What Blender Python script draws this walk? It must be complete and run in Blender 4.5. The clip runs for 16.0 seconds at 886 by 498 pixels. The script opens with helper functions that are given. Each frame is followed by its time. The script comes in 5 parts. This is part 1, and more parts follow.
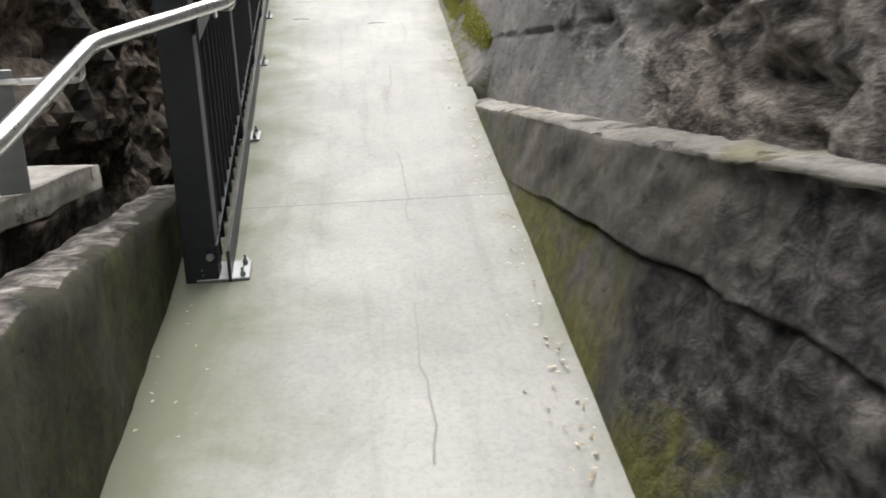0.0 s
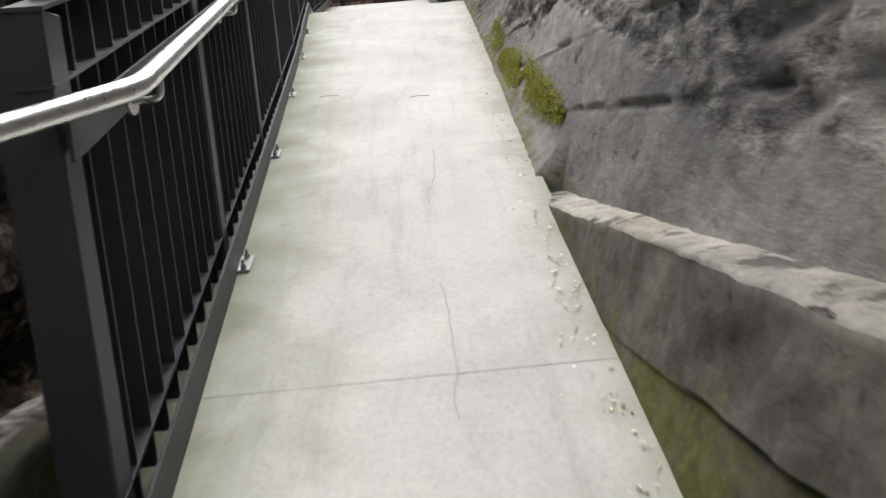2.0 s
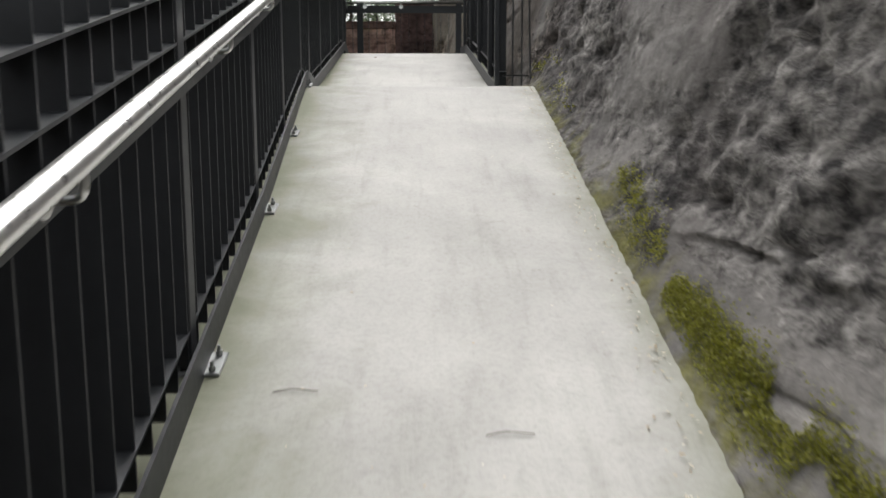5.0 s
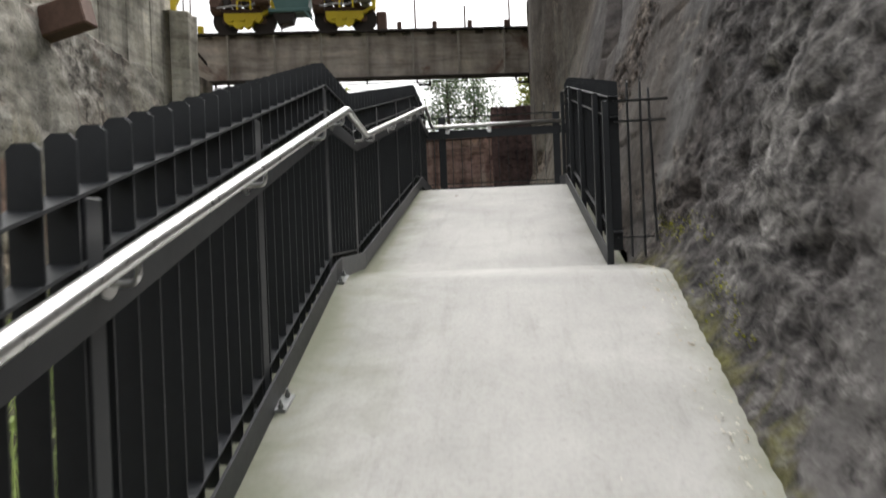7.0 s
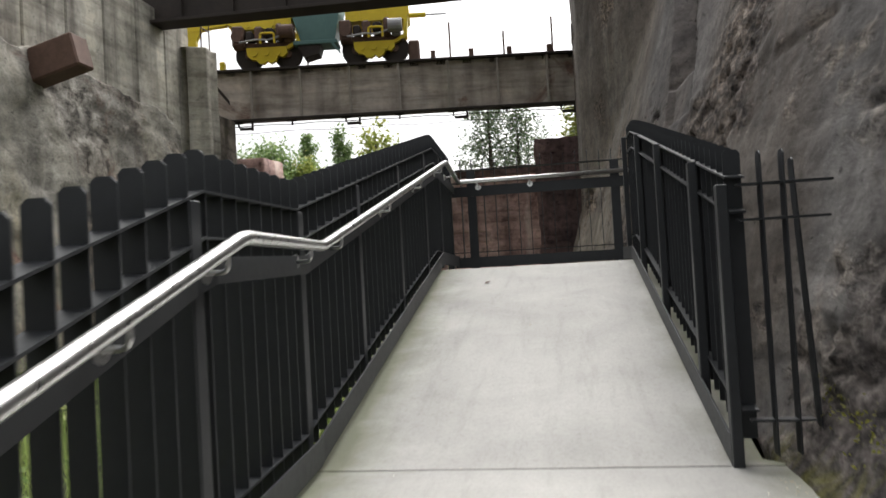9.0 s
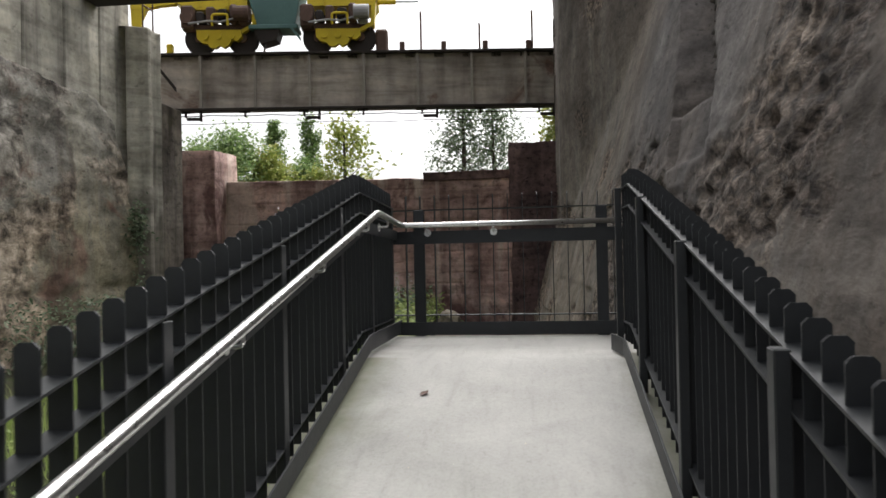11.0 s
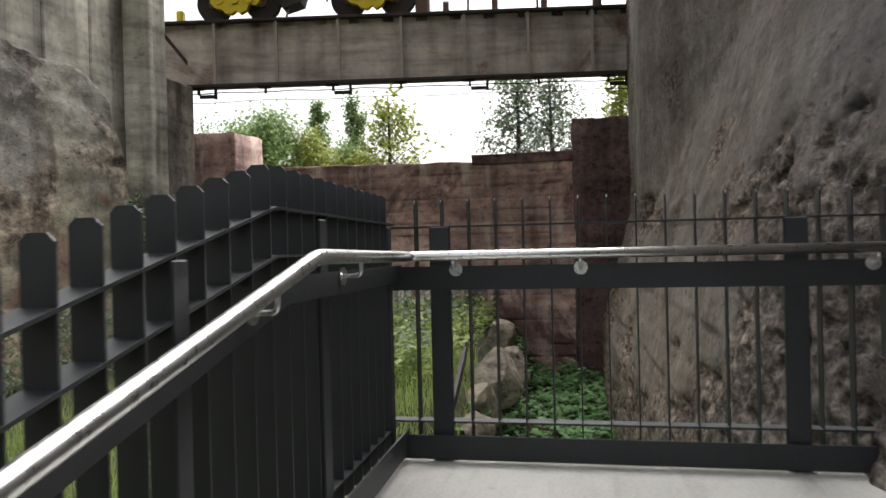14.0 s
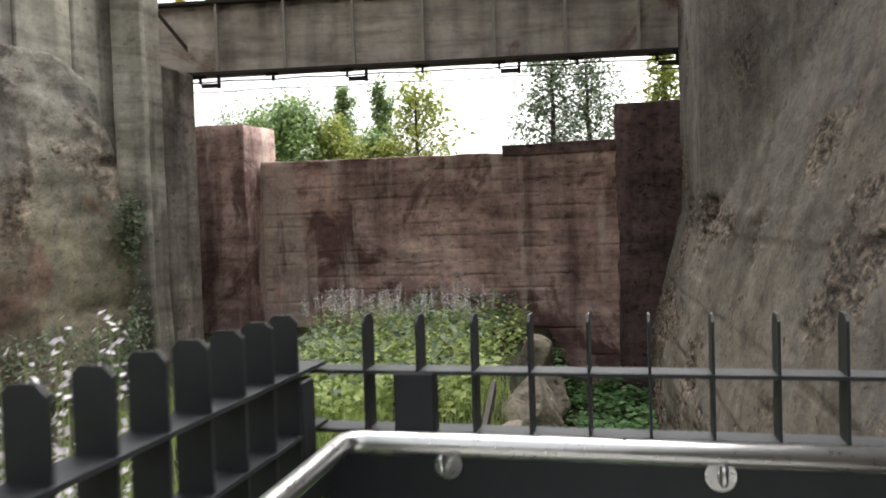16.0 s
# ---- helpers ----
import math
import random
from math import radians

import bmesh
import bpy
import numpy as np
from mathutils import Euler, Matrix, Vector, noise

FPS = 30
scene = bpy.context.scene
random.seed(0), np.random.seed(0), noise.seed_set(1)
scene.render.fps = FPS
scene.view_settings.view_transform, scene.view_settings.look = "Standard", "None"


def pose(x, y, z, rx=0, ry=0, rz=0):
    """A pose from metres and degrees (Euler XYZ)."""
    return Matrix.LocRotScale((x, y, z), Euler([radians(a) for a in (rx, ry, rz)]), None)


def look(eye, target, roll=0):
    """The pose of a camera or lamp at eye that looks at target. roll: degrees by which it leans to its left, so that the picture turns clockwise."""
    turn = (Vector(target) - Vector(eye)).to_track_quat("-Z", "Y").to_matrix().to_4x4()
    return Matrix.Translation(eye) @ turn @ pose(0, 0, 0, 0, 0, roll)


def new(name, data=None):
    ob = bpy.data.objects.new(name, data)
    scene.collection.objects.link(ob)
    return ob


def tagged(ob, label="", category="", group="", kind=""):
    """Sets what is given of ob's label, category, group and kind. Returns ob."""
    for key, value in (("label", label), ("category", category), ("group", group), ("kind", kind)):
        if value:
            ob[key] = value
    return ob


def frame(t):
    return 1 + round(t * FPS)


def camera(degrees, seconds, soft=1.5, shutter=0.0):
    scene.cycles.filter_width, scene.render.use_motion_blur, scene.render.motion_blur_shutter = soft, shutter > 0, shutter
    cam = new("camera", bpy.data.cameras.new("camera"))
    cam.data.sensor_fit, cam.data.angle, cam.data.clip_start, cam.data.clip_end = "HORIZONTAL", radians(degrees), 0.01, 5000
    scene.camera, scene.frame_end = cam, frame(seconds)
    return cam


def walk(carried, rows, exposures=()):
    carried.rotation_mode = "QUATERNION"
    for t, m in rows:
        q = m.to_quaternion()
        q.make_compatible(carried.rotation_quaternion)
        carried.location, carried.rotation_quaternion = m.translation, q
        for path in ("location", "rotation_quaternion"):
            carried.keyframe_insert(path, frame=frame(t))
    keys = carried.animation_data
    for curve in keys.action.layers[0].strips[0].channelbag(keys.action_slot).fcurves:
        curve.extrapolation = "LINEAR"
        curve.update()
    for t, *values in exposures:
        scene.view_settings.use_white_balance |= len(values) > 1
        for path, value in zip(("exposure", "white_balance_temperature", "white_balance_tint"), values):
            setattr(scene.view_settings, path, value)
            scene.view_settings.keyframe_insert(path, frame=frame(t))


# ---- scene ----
# ---- camera ----
PATH = [
    (0, (0.185, -10.919, -1.443), (0.39, -8.986, -1.914), -2.3),
    (0.5, (0.196, -10.739, -1.474), (0.295, -8.798, -1.946), -2.9),
    (1, (0.237, -10.485, -1.457), (0.326, -8.531, -1.875), -4.1),
    (1.5, (0.317, -10.184, -1.395), (0.368, -8.22, -1.772), -5.2),
    (2, (0.305, -9.782, -1.35), (0.367, -7.807, -1.659), -5.0),
    (2.5, (0.229, -9.277, -1.242), (0.294, -7.329, -1.691), -2.8),
    (3, (0.205, -8.769, -1.132), (0.271, -6.802, -1.489), -4.5),
    (3.5, (0.238, -8.251, -0.914), (0.269, -6.268, -1.171), -1.9),
    (4, (0.161, -7.797, -0.741), (0.27, -5.818, -1.008), -0.9),
    (6.5, (0.259, -5.475, -0.006), (0.128, -3.486, -0.157), -0.9),
    (7, (0.313, -5.001, 0.164), (0.108, -3.012, 0.154), -2.2),
    (7.5, (0.319, -4.541, 0.287), (0.067, -2.558, 0.361), -1.9),
    (8, (0.299, -4.066, 0.425), (-0.01, -2.091, 0.484), -2.3),
    (8.5, (0.298, -3.513, 0.585), (-0.032, -1.541, 0.648), -3.4),
    (11, (0.334, -1.241, 1.43), (0.077, 0.742, 1.452), -1.2),
    (11.5, (0.323, -0.771, 1.476), (0.037, 1.208, 1.494), -2.2),
    (12, (0.335, -0.314, 1.527), (0.025, 1.661, 1.484), -1.6),
    (12.5, (0.323, 0.133, 1.512), (-0.029, 2.098, 1.398), 0.6),
    (13, (0.223, 0.663, 1.593), (-0.154, 2.625, 1.487), -0.2),
    (13.5, (0.126, 1.211, 1.698), (-0.262, 3.173, 1.673), -1.4),
    (14, (0.017, 1.679, 1.758), (-0.379, 3.64, 1.738), -1.4),
    (14.5, (-0.065, 2.154, 1.834), (-0.452, 4.115, 1.782), -0.7),
    (15, (-0.151, 2.516, 1.97), (-0.625, 4.458, 1.909), -0.1),
    (15.5, (-0.226, 3.025, 2.042), (-0.731, 4.958, 1.952), 0.2),
    (16, (-0.211, 3.452, 2.134), (-0.692, 5.392, 2.073), -1.9),
]
cam = camera(59.7, 16.0, soft=1.6, shutter=0.4)
rows = [(t, look(eye, aim, roll)) for t, eye, aim, roll in PATH]
walk(cam, rows, [(0, 1.4), (2, 1.32), (4, 1.12), (7, 0.97), (11, 0.9), (12, 0.86), (13, 0.95), (14.5, 1.3), (16, 1.42)])

# ---- world and light ----
world = bpy.data.worlds.new("overcast_sky")
scene.world = world
world.use_nodes = True
wn, wl = world.node_tree.nodes, world.node_tree.links
sky = wn.new("ShaderNodeTexSky")
sky.sky_type, sky.sun_disc = 'NISHITA', False
sky.sun_elevation, sky.sun_rotation = radians(55), radians(20)
sky.air_density, sky.dust_density, sky.ozone_density = 1.0, 6.0, 0.6
pale = wn.new("ShaderNodeHueSaturation")
pale.inputs["Saturation"].default_value = 0.12
pale.inputs["Value"].default_value = 1.0
wl.new(sky.outputs[0], pale.inputs["Color"])
wl.new(pale.outputs[0], wn["Background"].inputs["Color"])
wn["Background"].inputs["Strength"].default_value = 0.15
sun_data = bpy.data.lights.new("sun", 'SUN')
sun_data.energy, sun_data.angle, sun_data.color = 0.8, radians(40), (1.0, 0.97, 0.92)
sun = new("sun", sun_data)
sun.rotation_euler = (radians(28), 0, radians(200))

# ---- materials ----
def tree_of(name):
    m = bpy.data.materials.new(name)
    m.use_nodes = True
    n, l = m.node_tree.nodes, m.node_tree.links
    return m, n, l, n["Principled BSDF"]


def coords(n, l, scale=(1, 1, 1)):
    g = n.new("ShaderNodeNewGeometry")
    mp = n.new("ShaderNodeMapping")
    mp.inputs["Scale"].default_value = scale
    l.new(g.outputs["Position"], mp.inputs["Vector"])
    return mp.outputs[0]


def noise_tex(n, l, vec, scale, detail=6.0, rough=0.6, dist=0.0):
    t = n.new("ShaderNodeTexNoise")
    t.inputs["Scale"].default_value = scale
    t.inputs["Detail"].default_value = detail
    t.inputs["Roughness"].default_value = rough
    t.inputs["Distortion"].default_value = dist
    l.new(vec, t.inputs["Vector"])
    return t.outputs["Fac"]


def ramp(n, l, fac, stops):
    r = n.new("ShaderNodeValToRGB")
    e = r.color_ramp.elements
    while len(e) < len(stops):
        e.new(0.5)
    for el, (p, c) in zip(e, stops):
        el.position = p
        el.color = (*c, 1) if len(c) == 3 else c
    l.new(fac, r.inputs[0])
    return r.outputs["Color"]


def mix(n, l, fac, a, b, mode='MIX'):
    m = n.new("ShaderNodeMix")
    m.data_type, m.blend_type = 'RGBA', mode
    for s, v in (("Factor", fac), ("A", a), ("B", b)):
        i = [k for k in m.inputs if k.name == s and (k.type == 'RGBA') == (s != "Factor")][0]
        if isinstance(v, (float, int)):
            i.default_value = v
        elif isinstance(v, tuple):
            i.default_value = (*v, 1)
        else:
            l.new(v, i)
    return [o for o in m.outputs if o.type == 'RGBA'][0]


def bump(n, l, bsdf, height, strength, distance):
    b = n.new("ShaderNodeBump")
    b.inputs["Strength"].default_value = strength
    b.inputs["Distance"].default_value = distance
    l.new(height, b.inputs["Height"])
    l.new(b.outputs[0], bsdf.inputs["Normal"])


def mat_weathered(name, dark, mid, light, moss=(0.10, 0.11, 0.035), moss_amount=0.45, streaks=0.5, patch=None, patch_at=0.6, relief=0.05, rough=0.95, grain=0.62, pits=0.8, pit_at=0.34, grit_mix=0.3, pale_run=None, run_scale=1.7, run_x=1.0, cracks=0.0, darkening=False, along=1.0):
    """Old stained concrete or stone: blotches, pitting, vertical runs, moss and lichen."""
    m, n, l, b = tree_of(name)
    p = coords(n, l)
    big = noise_tex(n, l, p, 0.9, 8, 0.62, 0.4)
    pa = coords(n, l, (1.0, along, 1.0))
    fine = noise_tex(n, l, pa, 7.0, 7, 0.62)
    grit = noise_tex(n, l, p, 45.0, 5, 0.7)
    col = ramp(n, l, big, [(0.30, dark), (0.5, mid), (0.70, light)])
    col = mix(n, l, grain, col, ramp(n, l, fine, [(0.34, (0.3, 0.29, 0.29)), (0.46, (0.95, 0.95, 0.95)), (0.68, (1.5, 1.47, 1.42))]), 'MULTIPLY')
    col = mix(n, l, grit_mix, col, ramp(n, l, grit, [(0.35, (0.45, 0.45, 0.45)), (0.6, (1.15, 1.15, 1.15))]), 'MULTIPLY')
    run = noise_tex(n, l, coords(n, l, (run_x, 1.0, 0.08)), run_scale, 4, 0.55, 0.0)
    col = mix(n, l, streaks, col, ramp(n, l, run, [(0.36, (0.42, 0.4, 0.39)), (0.48, (1.0, 0.99, 0.97)), (0.66, (1.4, 1.38, 1.32))]), 'MULTIPLY')
    hole = noise_tex(n, l, coords(n, l, (1, along, 1.5)), 6.5, 5, 0.62, 0.3)
    col = mix(n, l, pits, col, ramp(n, l, hole, [(pit_at, (0.2, 0.19, 0.19)), (pit_at + 0.07, (1, 1, 1))]), 'MULTIPLY')
    band = noise_tex(n, l, coords(n, l, (0.3 * run_x, 0.3, 2.6)), 1.6, 5, 0.6, 0.2)
    col = mix(n, l, 0.6, col, ramp(n, l, band, [(0.36, (0.5, 0.48, 0.47)), (0.5, (1, 1, 1)), (0.66, (1.35, 1.33, 1.3))]), 'MULTIPLY')
    if patch:
        pm = ramp(n, l, noise_tex(n, l, p, 0.45, 7, 0.65, 0.8), [(patch_at - 0.03, (0, 0, 0)), (patch_at + 0.04, (1, 1, 1))])
        col = mix(n, l, pm, col, mix(n, l, 0.6, patch, ramp(n, l, fine, [(0.3, (0.4, 0.4, 0.4)), (0.7, (1.3, 1.3, 1.3))]), 'MULTIPLY'))
    if pale_run:
        pr = noise_tex(n, l, coords(n, l, (run_x, 1.0, 0.12)), 1.25, 5, 0.6, 0.15)
        col = mix(n, l, ramp(n, l, pr, [(0.50, (0, 0, 0)), (0.58, (0.8, 0.8, 0.8))]), col, mix(n, l, 0.5, pale_run, ramp(n, l, fine, [(0.3, (0.5, 0.5, 0.5)), (0.7, (1.25, 1.25, 1.25))]), 'MULTIPLY'))
    line = None
    if cracks:
        wob = noise_tex(n, l, p, 3.0, 5, 0.6)
        vm = n.new("ShaderNodeVectorMath")
        vm.operation = 'MULTIPLY_ADD'
        l.new(wob, vm.inputs[0])
        vm.inputs[1].default_value = (0.35, 0.35, 0.35)
        l.new(coords(n, l, (0.15, 0.55, 1.25)), vm.inputs[2])
        vo = n.new("ShaderNodeTexVoronoi")
        vo.feature = 'DISTANCE_TO_EDGE'
        vo.inputs["Scale"].default_value = 1.15
        l.new(vm.outputs[0], vo.inputs["Vector"])
        line = ramp(n, l, vo.outputs["Distance"], [(0.003, (0, 0, 0)), (0.014, (1, 1, 1))])
        keep = ramp(n, l, noise_tex(n, l, p, 1.1, 3, 0.5), [(0.52, (0, 0, 0)), (0.58, (1, 1, 1))])
        line = mix(n, l, keep, (1.0, 1.0, 1.0), line)
        col = mix(n, l, cracks, col, mix(n, l, line, (0.12, 0.11, 0.11), (1.0, 1.0, 1.0)), 'MULTIPLY')
    if darkening:
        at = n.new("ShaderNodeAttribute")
        at.attribute_name = "darkening"
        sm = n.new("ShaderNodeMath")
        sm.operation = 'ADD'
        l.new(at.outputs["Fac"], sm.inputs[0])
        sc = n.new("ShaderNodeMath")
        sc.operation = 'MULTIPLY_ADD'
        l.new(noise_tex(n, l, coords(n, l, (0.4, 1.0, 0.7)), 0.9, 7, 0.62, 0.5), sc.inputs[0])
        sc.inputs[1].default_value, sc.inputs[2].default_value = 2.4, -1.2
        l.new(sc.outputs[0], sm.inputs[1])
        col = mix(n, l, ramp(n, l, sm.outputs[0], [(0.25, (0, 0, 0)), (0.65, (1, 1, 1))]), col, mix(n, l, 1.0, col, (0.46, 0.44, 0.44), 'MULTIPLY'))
    mm = noise_tex(n, l, p, 2.1, 9, 0.7, 0.6)
    hi = 0.78 - 0.35 * moss_amount
    col = mix(n, l, ramp(n, l, mm, [(hi - 0.09, (0, 0, 0)), (hi + 0.06, (0.85, 0.85, 0.85))]), col, moss)
    l.new(col, b.inputs["Base Color"])
    b.inputs["Roughness"].default_value = rough
    b.inputs["Specular IOR Level"].default_value = 0.25
    pit = ramp(n, l, hole, [(pit_at - 0.03, (0, 0, 0)), (pit_at + 0.05, (1, 1, 1))])
    height = mix(n, l, 0.45, fine, pit)
    height = mix(n, l, 0.12, height, grit)
    if line is not None:
        height = mix(n, l, 0.5, height, line)
    bump(n, l, b, height, 0.85, relief * 0.7)
    return m


def attribute(n, name):
    a = n.new("ShaderNodeAttribute")
    a.attribute_name = name
    return a.outputs["Fac"]


def shifted(n, l, value, fac, gain):
    """value plus a noise centred on zero."""
    k = n.new("ShaderNodeMath")
    k.operation = 'MULTIPLY_ADD'
    l.new(fac, k.inputs[0])
    k.inputs[1].default_value, k.inputs[2].default_value = gain, -0.5 * gain
    a = n.new("ShaderNodeMath")
    a.operation = 'ADD'
    l.new(value, a.inputs[0])
    l.new(k.outputs[0], a.inputs[1])
    return a.outputs[0]


def mat_eroded(name, skin, core, ochre, moss, run_axes=(0.1, 1.0, 0.1), run_gain=0.5, relief=0.03, lump=11.0, stain=None, along=1.0):
    """Poured concrete whose skin has come off in places: smooth skin, gritty lumpy core, ochre runs, moss.

    The mesh names where the skin is lost (erosion), where it is ochre (ochre) and where moss sits (moss)."""
    m, n, l, b = tree_of(name)
    p = coords(n, l, (1.0, along, 1.0))
    blotch = noise_tex(n, l, p, 1.1, 8, 0.62, 0.5)
    mottle = noise_tex(n, l, p, 5.0, 8, 0.68, 0.4)
    fine = noise_tex(n, l, p, 26.0, 6, 0.7)
    clod = noise_tex(n, l, p, lump, 8, 0.66, 0.25)
    run = noise_tex(n, l, coords(n, l, run_axes), 1.6, 6, 0.62, 0.15)
    lost = ramp(n, l, shifted(n, l, attribute(n, "erosion"), mottle, 0.9), [(0.44, (0, 0, 0)), (0.58, (1, 1, 1))])
    # smooth skin
    col = ramp(n, l, blotch, [(0.32, skin[0]), (0.5, skin[1]), (0.68, skin[2])])
    warm = ramp(n, l, blotch, [(0.32, tuple(0.7 * c for c in ochre)), (0.5, ochre), (0.66, tuple(1.25 * c for c in ochre))])
    col = mix(n, l, ramp(n, l, shifted(n, l, attribute(n, "ochre"), run, 1.6), [(0.3, (0, 0, 0)), (0.75, (0.8, 0.8, 0.8))]), col, warm)
    if stain:
        col = mix(n, l, ramp(n, l, noise_tex(n, l, p, 0.5, 7, 0.66, 0.9), [(0.56, (0, 0, 0)), (0.64, (0.85, 0.85, 0.85))]), col, stain)
    col = mix(n, l, run_gain, col, ramp(n, l, run, [(0.34, (0.42, 0.41, 0.42)), (0.48, (0.95, 0.95, 0.95)), (0.68, (1.45, 1.43, 1.38))]), 'MULTIPLY')
    col = mix(n, l, 0.75, col, ramp(n, l, mottle, [(0.34, (0.5, 0.49, 0.49)), (0.5, (1, 1, 1)), (0.68, (1.4, 1.38, 1.34))]), 'MULTIPLY')
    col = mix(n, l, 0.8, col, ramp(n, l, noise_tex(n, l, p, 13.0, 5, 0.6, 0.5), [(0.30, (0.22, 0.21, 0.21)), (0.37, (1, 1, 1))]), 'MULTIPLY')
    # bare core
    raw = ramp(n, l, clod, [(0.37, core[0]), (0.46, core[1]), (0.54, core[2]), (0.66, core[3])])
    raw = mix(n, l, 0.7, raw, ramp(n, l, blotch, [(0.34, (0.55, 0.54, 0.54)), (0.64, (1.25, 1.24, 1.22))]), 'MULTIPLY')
    raw = mix(n, l, attribute(n, "ochre"), raw, mix(n, l, 1.0, raw, (1.32, 1.04, 0.78), 'MULTIPLY'))
    col = mix(n, l, lost, col, raw)
    # darker where the mesh asks for it, broken up by the runs
    black = ramp(n, l, shifted(n, l, attribute(n, "darkening"), run, 1.5), [(0.4, (0, 0, 0)), (0.75, (1, 1, 1))])
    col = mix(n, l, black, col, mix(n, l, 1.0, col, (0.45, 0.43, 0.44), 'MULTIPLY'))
    col = mix(n, l, 0.55, col, ramp(n, l, fine, [(0.33, (0.5, 0.5, 0.5)), (0.52, (1, 1, 1)), (0.7, (1.3, 1.3, 1.3))]), 'MULTIPLY')
    green = ramp(n, l, shifted(n, l, attribute(n, "moss"), noise_tex(n, l, coords(n, l, (1, 1, 0.5)), 4.5, 8, 0.7, 0.6), 1.9), [(0.45, (0, 0, 0)), (0.8, (0.85, 0.85, 0.85))])
    col = mix(n, l, green, col, mix(n, l, 0.7, moss, ramp(n, l, fine, [(0.35, (0.5, 0.5, 0.5)), (0.65, (1.35, 1.35, 1.3))]), 'MULTIPLY'))
    l.new(col, b.inputs["Base Color"])
    b.inputs["Roughness"].default_value = 0.93
    b.inputs["Specular IOR Level"].default_value = 0.25
    rough_height = mix(n, l, 0.3, clod, fine)
    skin_height = mix(n, l, 0.25, mix(n, l, 0.3, mottle, fine), (0.5, 0.5, 0.5))
    height = mix(n, l, lost, mix(n, l, 0.55, skin_height, (0.5, 0.5, 0.5)), rough_height)
    bump(n, l, b, height, 0.9, relief)
    return m


def mat_path():
    """Brushed pale concrete, algae green along its edges, scuffs and stains."""
    m, n, l, b = tree_of("path_concrete")
    p = coords(n, l)
    big = noise_tex(n, l, p, 1.3, 6, 0.6, 0.5)
    grit = noise_tex(n, l, p, 60.0, 6, 0.75)
    speck = noise_tex(n, l, p, 22.0, 4, 0.6)
    col = ramp(n, l, big, [(0.3, (0.315, 0.310, 0.293)), (0.52, (0.382, 0.376, 0.356)), (0.72, (0.445, 0.439, 0.416))])
    col = mix(n, l, 0.45, col, ramp(n, l, grit, [(0.33, (0.68, 0.68, 0.67)), (0.55, (1.04, 1.04, 1.04))]), 'MULTIPLY')
    col = mix(n, l, 0.5, col, ramp(n, l, speck, [(0.24, (0.72, 0.71, 0.68)), (0.38, (1, 1, 1))]), 'MULTIPLY')
    drag = noise_tex(n, l, coords(n, l, (3.2, 0.35, 0.35)), 4.0, 6, 0.65, 0.2)
    col = mix(n, l, 0.45, col, ramp(n, l, drag, [(0.3, (0.74, 0.74, 0.71)), (0.46, (1, 1, 1)), (0.7, (1.08, 1.08, 1.08))]), 'MULTIPLY')
    scuff = noise_tex(n, l, p, 2.4, 8, 0.7, 1.2)
    col = mix(n, l, 0.6, col, ramp(n, l, scuff, [(0.27, (0.7, 0.69, 0.66)), (0.38, (1, 1, 1))]), 'MULTIPLY')
    at = n.new("ShaderNodeAttribute")
    at.attribute_name = "edge"
    am = n.new("ShaderNodeMath")
    am.operation = 'ADD'
    l.new(at.outputs["Fac"], am.inputs[0])
    em = n.new("ShaderNodeMath")
    em.operation = 'MULTIPLY_ADD'
    l.new(noise_tex(n, l, p, 3.0, 6, 0.6, 0.4), em.inputs[0])
    em.inputs[1].default_value, em.inputs[2].default_value = 1.1, -0.55
    l.new(em.outputs[0], am.inputs[1])
    alg = ramp(n, l, am.outputs[0], [(0.32, (0, 0, 0)), (0.98, (0.9, 0.9, 0.9))])
    col = mix(n, l, alg, col, (0.168, 0.175, 0.118))
    l.new(col, b.inputs["Base Color"])
    b.inputs["Roughness"].default_value = 0.8
    b.inputs["Specular IOR Level"].default_value = 0.35
    bump(n, l, b, grit, 0.35, 0.002)
    return m


def mat_plain(name, a, c, rough=0.6, metal=0.0, scale=14.0, relief=0.002, spec=0.4):
    m, n, l, b = tree_of(name)
    p = coords(n, l)
    f = noise_tex(n, l, p, scale, 8, 0.65, 0.2)
    g = noise_tex(n, l, p, scale * 0.12, 6, 0.6, 0.4)
    col = mix(n, l, 0.5, ramp(n, l, f, [(0.3, a), (0.7, c)]), ramp(n, l, g, [(0.3, a), (0.7, c)]))
    l.new(col, b.inputs["Base Color"])
    rr = n.new("ShaderNodeMapRange")
    l.new(f, rr.inputs[0])
    rr.inputs[3].default_value, rr.inputs[4].default_value = max(0.02, rough - 0.12), min(1, rough + 0.12)
    l.new(rr.outputs[0], b.inputs["Roughness"])
    b.inputs["Metallic"].default_value = metal
    b.inputs["Specular IOR Level"].default_value = spec
    bump(n, l, b, f, 0.4, relief)
    return m


